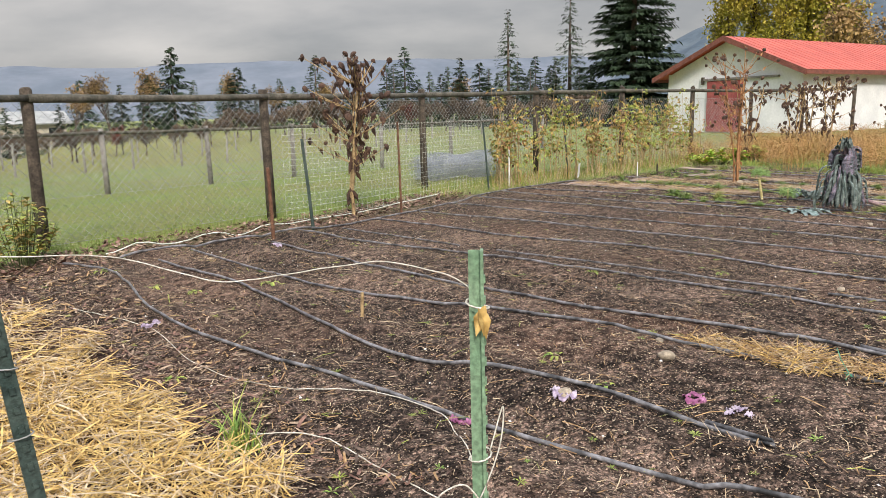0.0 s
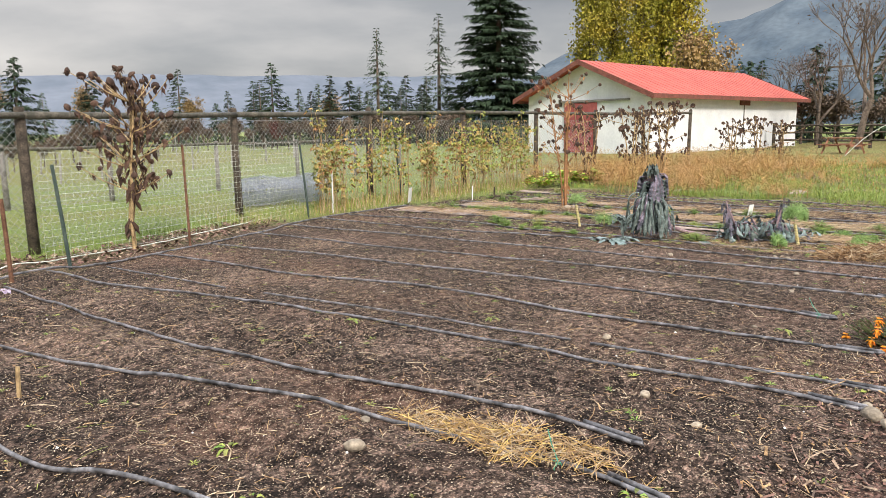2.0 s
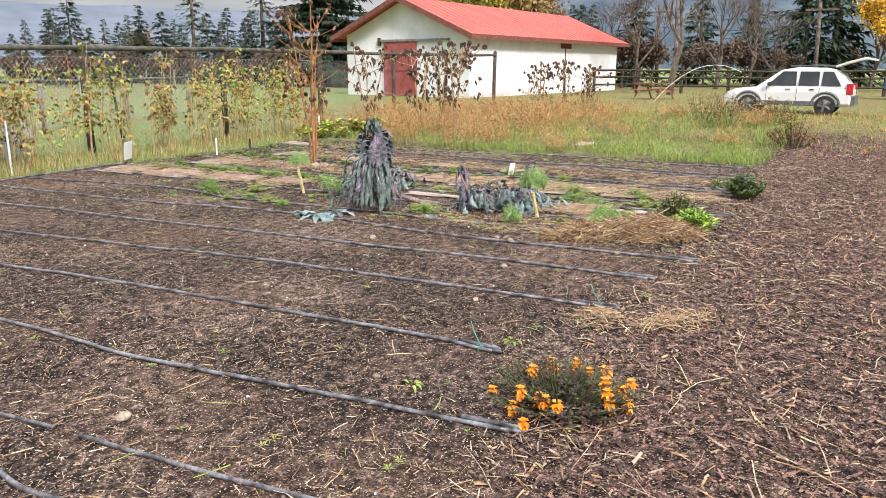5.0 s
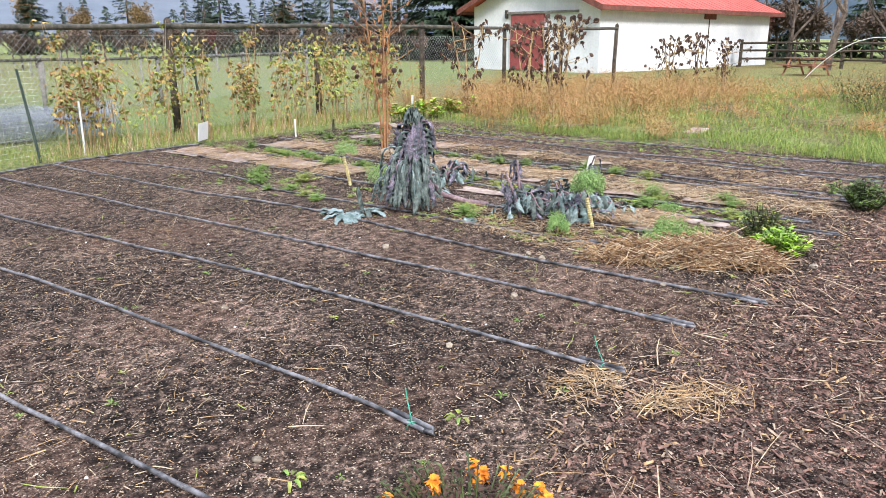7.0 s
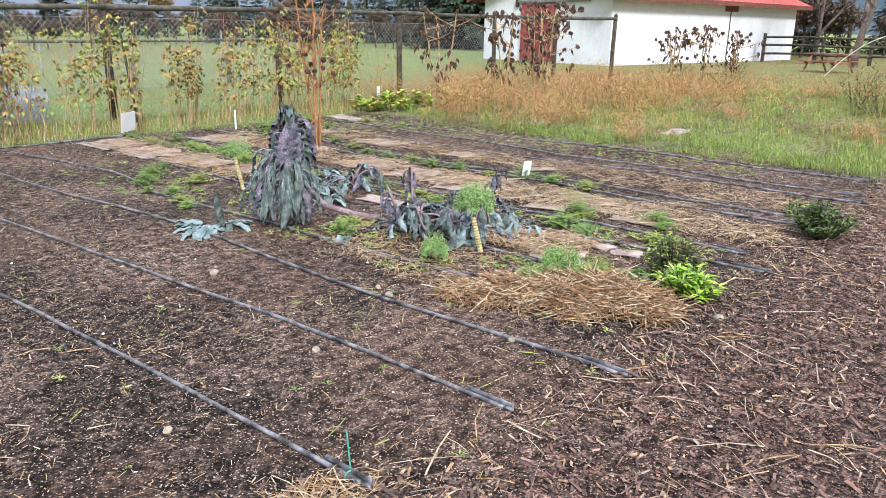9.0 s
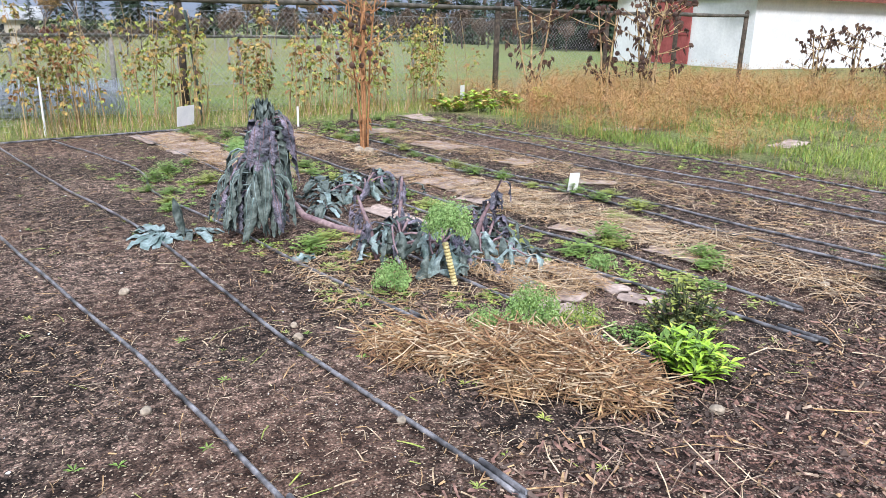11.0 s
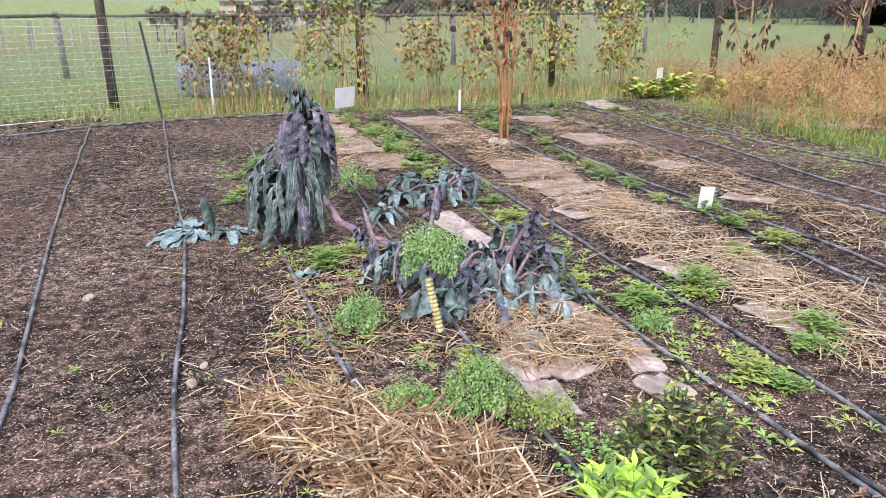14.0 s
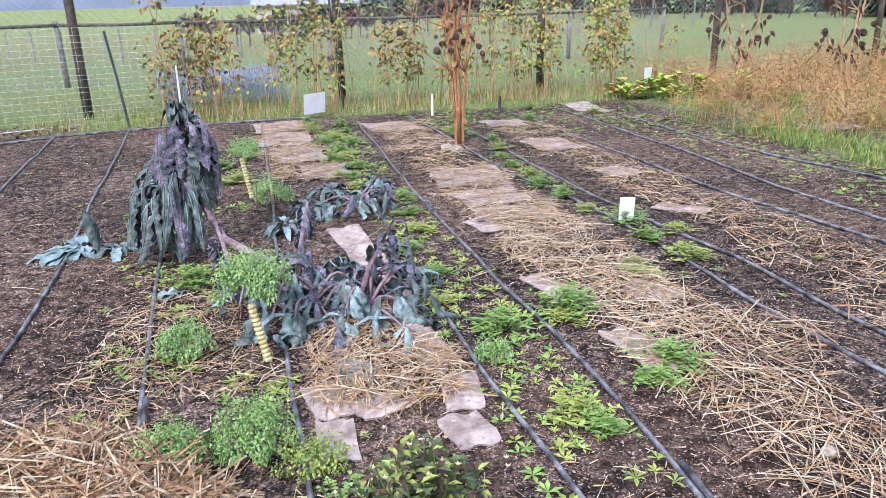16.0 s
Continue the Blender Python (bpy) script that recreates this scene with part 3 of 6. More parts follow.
hose([(2.1, 7.7), (2.3, 6.8), (2.08, 5.35), (2.12, 4.14), (2.3, 3.15), (2.45, 2.3), (2.68, 1.2), (2.75, 0.9)], False)
hose([(2.8, 7.1), (2.85, 5.3), (2.76, 4.0), (2.76, 3.2), (2.95, 2.5), (3.04, 1.9), (3.07, 1.32)])
hose([(3.36, 7.7), (3.38, 5.7), (3.5, 4.6), (3.72, 3.56), (3.95, 2.77), (4.16, 1.83), (4.22, 1.4), (4.15, 0.95)])
hose([(4.2, 7.5), (4.18, 5.8), (4.15, 4.83), (4.28, 3.6), (4.42, 2.6), (4.52, 1.75), (4.47, 1.22)])
hose([(4.72, 7.8), (4.76, 6.66), (5.1, 6.04), (5.36, 4.8), (5.52, 3.4), (5.58, 2.4), (5.54, 1.95), (5.64, 1.25), (5.68, 0.57)])
hose([(5.31, 7.75), (5.45, 5.75)], False, 0.009)
hose([(5.55, 5.3), (5.75, 3.85), (5.89, 2.36)], False, 0.009)
hose([(5.9, 2.21), (5.95, 1.3), (6.04, 0.53)], True, 0.01)
hose([(6.05, 8.05), (6.3, 5.8), (6.55, 4.3), (6.6, 2.8), (6.72, 1.5), (6.78, 0.7)])
hose([(6.95, 8.25), (7.2, 6.6), (7.42, 4.5), (7.5, 2.9), (7.57, 1.62), (7.56, 1.14)])
hose([(7.9, 8.6), (8.1, 6.5), (8.3, 5.0), (8.48, 2.9), (8.57, 1.4), (8.6, 0.8)])
hose([(8.85, 9.08), (9.0, 6.5), (9.1, 4.9), (9.3, 2.6), (9.37, 1.34), (9.38, 0.76)])
hose([(9.68, 9.28), (9.78, 7.2), (9.86, 5.6), (9.95, 4.4), (9.97, 3.4), (9.94, 1.89), (9.99, 0.56)])
hose([(10.3, 9.3), (10.6, 6.9), (10.42, 5.6), (10.52, 3.9), (10.57, 2.7), (10.63, 1.85)])
hose([(11.3, 9.3), (11.25, 5.0), (11.2, 2.4), (11.19, 1.95), (11.2, 0.95)], False)
hose([(11.85, 9.6), (11.95, 6.1), (11.99, 4.08), (11.98, 2.0), (12.0, 1.05), (12.03, 0.6)])
hose([(12.5, 8.9), (12.4, 5.7), (12.38, 3.75), (12.4, 1.82), (12.35, 0.9)])
hose([(13.25, 9.2), (13.33, 6.0), (13.5, 4.5), (13.52, 2.9), (13.5, 1.87), (13.55, 0.7)])
hose([(13.6, 7.9), (13.68, 5.7), (13.72, 3.8), (13.84, 2.69), (13.82, 1.8), (13.9, 0.7)])
hose([(14.6, 9.0), (14.7, 5.9), (14.7, 4.0), (14.8, 2.7), (14.9, 0.7)])
hose([(15.3, 9.0), (15.3, 5.8), (15.2, 3.6), (15.25, 0.8)])
hose([(15.9, 8.0), (15.93, 5.8), (16.1, 4.1), (16.2, 1.0)])
hose([(2.6, 7.6), (4.6, 7.85), (6.1, 8.1), (8.0, 8.65), (8.85, 9.1), (9.7, 9.3), (10.4, 9.4), (12.0, 9.5)], False, 0.013, "header_hose", label="black header hose along the bed's edge")


# ---- distant trees ----
def conifer(h, rad, n, mat="needles", bare=0.015, name="spruce_tree", label="dark green spruce tree in the distance", tuft=1.0):
    t = thing(name, 0, 0, 0, label, "tree", "conifers beyond the garden")
    Build().tube([(0, 0, -0.3), (0, 0, h * 0.5), (0, 0, h * 0.97)], [h * 0.02, h * 0.012, h * 0.002], 7).ob("trunk", "bark", t, True)
    b = Build()
    whorls = int(h * 2.2 / tuft) + 8
    per = max(3, n // (whorls * 7))
    for w in range(whorls):
        z = h * (bare + (0.99 - bare) * (w / whorls) ** 0.9)
        r0 = rad * (1 - z / h) ** 0.85 + 0.008 * h
        for _ in range(7):
            a, r = rnd(0, 6.283), r0 * rnd(0.65, 1.12)
            zz = z + rnd(-0.02, 0.02) * h
            for k in range(per):
                f = rnd(0.12, 1.0)
                p = Vector((math.cos(a) * r * f + rnd(-1, 1) * 0.09 * r, math.sin(a) * r * f + rnd(-1, 1) * 0.09 * r, zz - 0.22 * r * f + 0.1 * r * f * f))
                d = Vector((math.cos(a + rnd(-0.7, 0.7)), math.sin(a + rnd(-0.7, 0.7)), rnd(-0.55, 0.15)))
                s = (0.09 + 0.22 * r0 / rad) * rad * rnd(0.5, 1) * tuft
                b.leaf(p, d, (rnd(-0.4, 0.4), rnd(-0.4, 0.4), 1), s, s * 0.34, 0.5)
    b.ob("needles", mat, t)
    return t


def limbs(b, p, d, length, r, depth, tips, spread=0.55, up=0.12):
    q = p
    pts, rs = [p], [r]
    for k in range(3):
        d = (d + Vector((rnd(-1, 1), rnd(-1, 1), rnd(-0.4, 0.9))) * 0.13).normalized()
        q = q + d * length / 3
        pts.append(q)
        rs.append(r * (1 - 0.13 * (k + 1)))
        if depth < 2:
            tips.append((q, d))
    b.tube(pts, rs, 6 if depth > 2 else 3, caps=False)
    if depth <= 0:
        return
    for k in range(3 if depth > 1 else 4):
        e = (d + Vector((rnd(-1, 1), rnd(-1, 1), rnd(-0.5, 0.7) + up)) * spread * 1.3).normalized()
        limbs(b, pts[-1 if k < 2 else 2], e, length * rnd(0.62, 0.82), r * 0.55, depth - 1, tips, spread, up)


def broadleaf(h, mat, leaves, spread, up, size, name, label, depth=4, reach=1.0, group="broadleaf trees beyond the garden"):
    t = thing(name, 0, 0, 0, label, "tree", group)
    b, tips = Build(), []
    limbs(b, Vector((0, 0, -0.2)), Vector((0, 0, 1)), h * 0.3, h * 0.022, depth, tips, spread, up)
    b.ob("trunk_and_limbs", "bark", t)
    if leaves:
        b = Build()
        for _ in range(leaves):
            p, d = R.choice(tips)
            q = p + Vector((R.gauss(0, 1), R.gauss(0, 1), R.gauss(0, 1))) * h * 0.035 * reach
            b.leaf(q, (rnd(-1, 1), rnd(-1, 1), rnd(-1, 0.4)), (rnd(-1, 1), rnd(-1, 1), 1), size * rnd(0.6, 1.3), size * rnd(0.5, 0.9), 0.3)
        b.ob("leaves", mat, t)
    return t


def poplar(h, rad, leaves, mat="poplar"):
    t = thing("poplar_tree", 0, 0, 0, "tall yellow-green poplar in autumn leaf behind the barn", "tree", "poplars behind the barn")
    b, lv = Build(), Build()
    b.tube([(0, 0, -0.2), (0.1, 0, h * 0.4), (0, 0.1, h * 0.96)], [h * 0.02, h * 0.013, h * 0.002], 7, caps=False)
    n = 46
    for k in range(n):
        z0 = h * (0.08 + 0.72 * k / n)
        a = rnd(0, 6.283)
        r = rad * rnd(0.5, 1.15) * (0.5 + 0.5 * math.sin(math.pi * min(1, (k + 6) / n)))
        tip = Vector((math.cos(a) * r, math.sin(a) * r, z0 + h * rnd(0.1, 0.24)))
        base = Vector((0, 0, z0))
        b.tube([base, (base + tip) * 0.5 + Vector((0, 0, -0.3)), tip], [0.07, 0.05, 0.015], 3, caps=False)
        for _ in range(leaves // n):
            q = base.lerp(tip, rnd(0.25, 1.1)) + Vector((R.gauss(0, 1), R.gauss(0, 1), R.gauss(0, 1.6))) * 0.42
            lv.leaf(q, (rnd(-1, 1), rnd(-1, 1), rnd(-1, 0.3)), (rnd(-1, 1), rnd(-1, 1), 1), rnd(0.2, 0.42), rnd(0.16, 0.32), 0.3)
    b.ob("trunk_and_limbs", "bark", t)
    lv.ob("leaves", mat, t)
    return t


def spot(azimuth, dist):
    a = radians(azimuth)
    return 1.5 + dist * math.cos(a), dist * math.sin(a)


def place(ob, azimuth, dist, s=1.0, first=False):
    x, y = spot(azimuth, dist)
    m = pose(x, y, height(x, y) - 0.05, 0, 0, rnd(0, 360)) @ Matrix.Diagonal((s, s, s, 1))
    if first:
        ob.matrix_world = m
        return ob
    c = copy_thing(ob, m)
    c.matrix_basis = m
    return c


big = conifer(17.5, 5.0, 40000, tuft=0.55, label="tall dark green spruce tree beside the barn")
place(big, 35.6, 62, 1.0, True)
c1, c2, c3 = conifer(6.5, 2.0, 2700), conifer(6.5, 2.4, 2900), conifer(7.5, 2.1, 2500, "needles_grey", name="fir_tree", label="grey-green young fir tree in the distance")
larch = conifer(11, 2.2, 1900, "needles_grey", 0.12, "larch_tree", "thin sparse larch tree in the distance")
place(c1, 52.5, 74, 1.25, True)
place(c2, 69.2, 86, 1.45, True)
place(c3, 50.6, 80, 0.8, True)
place(larch, 44.7, 70, 0.98, True)
place(larch, 40.1, 72, 1.12)
for k, az in enumerate([54.0, 51.5, 49.2, 48.2, 47.1, 46.2, 45.5, 44.0, 43.2, 42.4, 41.4, 40.8, 39.3, 38.7, 53.2, 49.8]):
    place((c1, c2, c3)[k % 3], az + rnd(-0.3, 0.3), rnd(70, 84), rnd(0.78, 1.12))
for k, az in enumerate([78.5, 76.6, 75.2, 73.8, 72.5, 71, 67.6, 66, 64.5, 63.2, 62, 60.6, 59.3, 58, 56.6, 55.5, 80, 82]):
    place((c3, c1, c2)[k % 3], az + rnd(-0.4, 0.4), rnd(92, 112), rnd(0.75, 1.2))
for k, az in enumerate([18.6, 17.9, 17.2]):
    place((c1, c2, c1)[k], az, 125, 1.75)
for az, d, s in ((3.0, 68, 1.75), (1.4, 72, 1.9), (13.8, 66, 1.2), (9.6, 75, 1.3), (6.3, 80, 1.25), (-4.2, 74, 1.8)):
    place(c2, az, d, s)
p1 = poplar(21, 2.7, 9500)
place(p1, 28.9, 84, 1, True)
for az, d, s in ((27.3, 88, 1.04), (25.4, 84, 0.9), (23.9, 86, 1.0), (22.5, 84, 1.05)):
    place(p1, az, d, s)
tan = broadleaf(8, "tan_leaves", 1500, 0.5, 0.5, 0.26, "autumn_tree", "tan and gold tree in autumn leaf in the distance")
place(tan, 65.6, 95, 0.95, True)
for az, d, s in ((73.4, 98, 1.0), (71.4, 100, 1.05), (75.8, 99, 0.95), (62.5, 92, 0.7), (47.6, 78, 0.7), (57.5, 90, 0.75), (20.4, 80, 1.5), (19.6, 82, 1.35)):
    place(tan, az, d, s)
red = broadleaf(4, "red_leaves", 900, 0.6, 0.3, 0.2, "red_shrub", "dull red autumn shrub beyond the field", 3)
place(red, 73.6, 66, 0.8, True)
place(red, 52.3, 60, 0.7)
place(red, 15.6, 58, 1.1)
gold = broadleaf(8, "gold", 2600, 0.6, 0.4, 0.24, "yellow_tree", "bright yellow autumn tree beyond the parked car")
place(gold, -0.9, 66, 0.98, True)
bare = broadleaf(10, "brush", 260, 0.62, 0.25, 0.16, "bare_tree", "large leafless tree with a few brown leaves", 5)
place(bare, 10.9, 47, 1.02, True)
for az, d, s in ((13.4, 56, 0.8), (8.2, 60, 0.85), (15.2, 62, 0.75), (6.2, 62, 0.8), (4.6, 55, 0.62)):
    place(bare, az, d, s)
scrub = broadleaf(4.5, "brush", 1500, 0.7, 0.3, 0.2, "brown_thicket", "brown leafless thicket beyond the field", 3, group="thickets")
place(scrub, 14.4, 60, 1.2, True)
for az in (16.4, 15.4, 13.2, 12.4, 10.2, 9.1, 7.4, 6.5, 5.4, 3.8, 0.6, -2.4, -4):
    place(scrub, az, rnd(58, 70), rnd(0.8, 1.15))
for k in range(52):
    place(scrub, 84 - k * 0.9 + rnd(-0.3, 0.3), rnd(56, 70), rnd(0.5, 0.85))


# ---- field fences, house, poles and table in the distance ----
field_fence = thing("field_fence", 0, 0, 0, "pasture fence of grey poles with wire netting", "fence")
run = [(-3.0, 15.8), (1.2, 16.1), (5.15, 16.3), (7.56, 16.65), (9.89, 16.9), (13.2, 17.6), (16.6, 18.4), (20.2, 19.6), (24, 21)]
for x, y in run:
    z = height(x, y)
    Build().tube([(x, y, z - 0.1), (x + rnd(-0.03, 0.03), y, z + 1.35)], [0.062, 0.055], 8).ob("post", "grey_pole", field_fence, True)
for (xa, ya), (xb, yb) in zip(run, run[1:]):
    Build().tube([(xa, ya - 0.05, height(xa, ya) + 1.27), ((xa + xb) / 2, (ya + yb) / 2 - 0.05, height((xa + xb) / 2, ya) + 1.24), (xb, yb - 0.05, height(xb, yb) + 1.27)], 0.04, 6).ob("rail", "rail", field_fence, True)
chain_link(field_fence, run, -0.1, 1.12, 0.13, 0.0035, "wire", "wire_netting")
stake0 = tagged(Build().tube([(0, 0, -0.1), (0, 0, 1.3)], [0.05, 0.045], 6).ob("vineyard_stake", "grey_pole"), "grey wooden stake at the far side of the field", "stake", "stakes across the field")
stake0.location = (2, 38, height(2, 38))
for k in range(44):
    x = -12 + (k % 22) * 2.3 + rnd(-0.4, 0.4)
    y = (31 if k < 22 else 44) + 0.12 * x + rnd(-0.6, 0.6)
    copy_thing(stake0, pose(x, y, height(x, y), rnd(-3, 3), rnd(-3, 3), 0))

house = thing("house", 22.6, 102, height(22.6, 102), "low house with a pale grey shingle roof", "house", turn=-4)
Build().box((-9, 0, -0.2), (4, 7, 3.5)).ob("wall", "house", house)
for x in (-7, -1.2, 2):
    Build().box((x, -0.06, 1.6), (x + 1.5, -0.01, 2.8)).ob("window", "glass", house)
b = Build()
b.add([(-9.6, -0.7, 3.4), (4.6, -0.7, 3.4), (4.6, 3.5, 4.9), (-9.6, 3.5, 4.9), (4.6, 7.7, 3.4), (-9.6, 7.7, 3.4), (-9.6, -0.7, 3.25), (4.6, -0.7, 3.25), (4.6, 7.7, 3.25), (-9.6, 7.7, 3.25)], [(0, 1, 2, 3), (3, 2, 4, 5), (0, 6, 7, 1), (1, 7, 8, 4, 2), (5, 9, 6, 0, 3), (4, 8, 9, 5), (6, 9, 8, 7)])
b.ob("roof", "house_roof", house)
Build().box((-3, 2.6, 4.3), (-2.2, 3.4, 5.4)).ob("chimney", "grey_pole", house)
for k in range(7):
    x, y = 12.5 + 2.4 * k, 94 + rnd(-2, 2)
    sc = rnd(0.45, 0.62)
    copy_thing(scrub, pose(x, y, height(x, y))).matrix_basis = pose(x, y, height(x, y), 0, 0, rnd(0, 360)) @ Matrix.Diagonal((sc, sc, sc * 0.9, 1))

rail_fence = thing("rail_fence", 0, 0, 0, "brown wooden post-and-rail fence behind the lawn", "fence")
rf = [(50 + 0.06 * k * 2.6, 14 - k * 2.6) for k in range(13)]
for x, y in rf:
    Build().tube([(x, y, -0.1), (x, y, 1.5)], [0.1, 0.09], 6).ob("post", "post", rail_fence)
for (xa, ya), (xb, yb) in zip(rf, rf[1:]):
    for z in (0.45, 0.9, 1.3):
        Build().tube([(xa - 0.1, ya, z), (xb - 0.1, yb, z + rnd(-0.05, 0.05))], 0.06, 5).ob("rail", "post", rail_fence)

for k, (az, d, h) in enumerate(((2.2, 62, 5.9), (12.2, 70, 6.5))):
    x, y = spot(az, d)
    pole = thing("utility_pole", x, y, 0, "wooden utility pole with a crossarm and wires", "utility pole", "utility poles")
    Build().tube([(0, 0, -0.2), (0.1, 0.2, h)], [0.16, 0.11], 8).ob("pole", "bark", pole, True)
    Build().box((-0.06, -1.0, h - 0.6), (0.06, 1.1, h - 0.46)).ob("crossarm", "bark", pole)
ax, ay = spot(2.2, 62)
bx, by = spot(12.2, 70)
for dz in (5.4, 4.6):
    pts = [(ax + (bx - ax) * q, ay + (by - ay) * q, dz + 0.2 * q - 0.9 * 4 * q * (1 - q) * 0.5) for q in [k / 12 for k in range(-6, 20)]]
    tagged(Build().tube(pts, 0.018, 4).ob("overhead_wire", "rubber"), "black overhead wire strung between poles", "wire", "overhead wires")

table = thing("picnic_table", 41.2, 8.25, 0, "red-brown wooden picnic table on the lawn", "table", turn=70)
for k in range(5):
    Build().box((-0.85, -0.38 + k * 0.155, 0.72), (0.85, -0.24 + k * 0.155, 0.76)).ob("plank", "table", table)
for s in (-1, 1):
    Build().box((-0.85, s * 0.68 - 0.13, 0.42), (0.85, s * 0.68 + 0.13, 0.46)).ob("bench", "table", table)
for x in (-0.6, 0.6):
    for s in (-1, 1):
        Build().tube([(x, s * 0.75, 0), (x, s * 0.25, 0.72)], 0.05, 4).ob("leg", "table", table)
    Build().box((x - 0.03, -0.72, 0.34), (x + 0.03, 0.72, 0.42)).ob("brace", "table", table)


# ---- parked vehicles ----
def wheel(parent, x, y, r, w):
    h = new("wheel")
    h.parent = parent
    h.location = (x, y, r)
    b = Build()
    n = 20
    prof = [(r * 0.66, -w / 2), (r * 0.93, -w / 2), (r, -w / 2 + 0.03), (r, w / 2 - 0.03), (r * 0.93, w / 2), (r * 0.66, w / 2)]
    for i in range(n):
        a, c = 2 * math.pi * i / n, 2 * math.pi * (i + 1) / n
        for (ra, ya), (rb, yb) in zip(prof, prof[1:]):
            b.add([(ya, ra * math.cos(a), ra * math.sin(a)), (yb, rb * math.cos(a), rb * math.sin(a)), (yb, rb * math.cos(c), rb * math.sin(c)), (ya, ra * math.cos(c), ra * math.sin(c))], [(0, 1, 2, 3)])
    b.ob("tyre", "rubber", h, True)
    b = Build()
    for i in range(5):
        a = 2 * math.pi * i / 5
        b.tube([(-w / 2 + 0.03, 0, 0), (-w / 2 + 0.02, r * 0.68 * math.cos(a), r * 0.68 * math.sin(a))], [0.06, 0.045], 5)
    b.tube([(-w / 2 + 0.06, 0, 0), (w / 2 - 0.06, 0, 0)], r * 0.66, 16)
    b.ob("rim", "cladding", h)


def loft(b, rows, slot=0):
    """Cross-sections (along y, each a list of x, z from one side over the top to the other)."""
    n = len(rows[0][1])
    vs = [(x, y, z) for y, sec in rows for x, z in sec]
    fs = [(i * n + k, i * n + k + 1, (i + 1) * n + k + 1, (i + 1) * n + k) for i in range(len(rows) - 1) for k in range(n - 1)]
    fs += [tuple(range(n)), tuple((len(rows) - 1) * n + k for k in range(n))[::-1]]
    b.add(vs, fs, slot)


def suv(x, y, z, turn):
    car = thing("parked_car", x, y, z, "silver-white compact SUV parked on the grass", "car", turn=turn)
    W2 = 0.87
    b = Build()

    def lower(y, top, w=W2):
        return (y, [(-w * 0.9, 0.32), (-w, 0.42), (-w, top - 0.22), (-w * 0.95, top), (w * 0.95, top), (w, top - 0.22), (w, 0.42), (w * 0.9, 0.32)])
    loft(b, [lower(0.0, 0.86, 0.78), lower(0.08, 1.0, 0.85), lower(1.0, 1.04), lower(3.0, 1.0), lower(3.9, 0.92, 0.85), lower(4.22, 0.78, 0.78), lower(4.32, 0.62, 0.7)])
    b.ob("body", "car", car)
    b = Build()

    def cab(y, top, w):
        return (y, [(-W2 * 0.95, 0.98), (-w, top - 0.06), (-w * 0.9, top), (w * 0.9, top), (w, top - 0.06), (W2 * 0.95, 0.98)])
    loft(b, [cab(0.04, 1.0, 0.82), cab(0.3, 1.36, 0.73), cab(0.62, 1.6, 0.68), cab(1.0, 1.67, 0.68), cab(1.8, 1.69, 0.68), cab(2.35, 1.6, 0.67), cab(3.15, 1.02, 0.8)])
    b.ob("cabin", "car", car)
    for ya, yb, yc, yd in ((0.36, 0.66, 0.98, 1.0), (1.08, 1.1, 1.72, 1.75), (1.82, 1.85, 2.3, 2.8)):
        for s in (-1, 1):
            vs = [(s * 0.84, ya, 1.05), (s * 0.84, yd, 1.05), (s * 0.715, yc, 1.54), (s * 0.715, yb, 1.54)]
            vs = [(vx + s * 0.006, vy, vz) for vx, vy, vz in vs] + [(vx - s * 0.02, vy, vz) for vx, vy, vz in vs]
            Build().add(vs, [(0, 1, 2, 3), (7, 6, 5, 4), (0, 4, 5, 1), (1, 5, 6, 2), (2, 6, 7, 3), (3, 7, 4, 0)]).ob("window", "glass", car)
    for s in (-1, 1):
        Build().box((s * 0.875 - 0.015, 0.95, 0.33), (s * 0.875 + 0.015, 3.2, 0.5)).ob("sill_cladding", "cladding", car)
        for yw in (0.82, 3.42):
            b = Build()
            pts = [(s * 0.865, yw + 0.45 * math.cos(a), 0.36 + 0.45 * math.sin(a)) for a in [math.pi * k / 10 for k in range(11)]]
            b.tube(pts, 0.05, 5).ob("wheel_arch", "cladding", car)
            wheel(car, s * 0.8, yw, 0.35, 0.22)
        Build().box((s * 0.8 - 0.06, -0.02, 0.75), (s * 0.8 + 0.06, 0.18, 1.12)).ob("tail_lamp", "lamp_red", car)
        Build().tube([(s * 0.6, 0.5, 1.72), (s * 0.6, 1.2, 1.76), (s * 0.6, 2.1, 1.73)], 0.022, 5).ob("roof_rail", "cladding", car)
        Build().tube([(s * 0.87, 2.68, 1.06), (s * 1.0, 2.7, 1.1)], [0.05, 0.08], 6).ob("wing_mirror", "rubber", car)
        for yh in (1.2, 2.0):
            Build().box((s * 0.885 - 0.012, yh, 0.9), (s * 0.885 + 0.012, yh + 0.16, 0.93)).ob("door_handle", "rubber", car)
        for yh in (1.04, 1.78, 2.8):
            Build().box((s * 0.872 - 0.003, yh, 0.5), (s * 0.872 + 0.003, yh + 0.012, 0.98)).ob("door_gap", "rubber", car)
    # the tailgate stands open
    gate = [(0.62, 1.68), (0.2, 1.84), (-0.3, 1.97), (-0.62, 1.9)]
    vs = [(sx, gy, gz + dz) for gy, gz in gate for dz in (0.0, 0.07) for sx in (-0.62, 0.62)]
    fs = [(4 * i + p, 4 * i + q, 4 * i + q + 4, 4 * i + p + 4) for i in range(3) for p, q in ((0, 2), (2, 3), (3, 1), (1, 0))]
    Build().add(vs, fs + [(0, 1, 3, 2), (12, 14, 15, 13)]).ob("tailgate", "car", car)
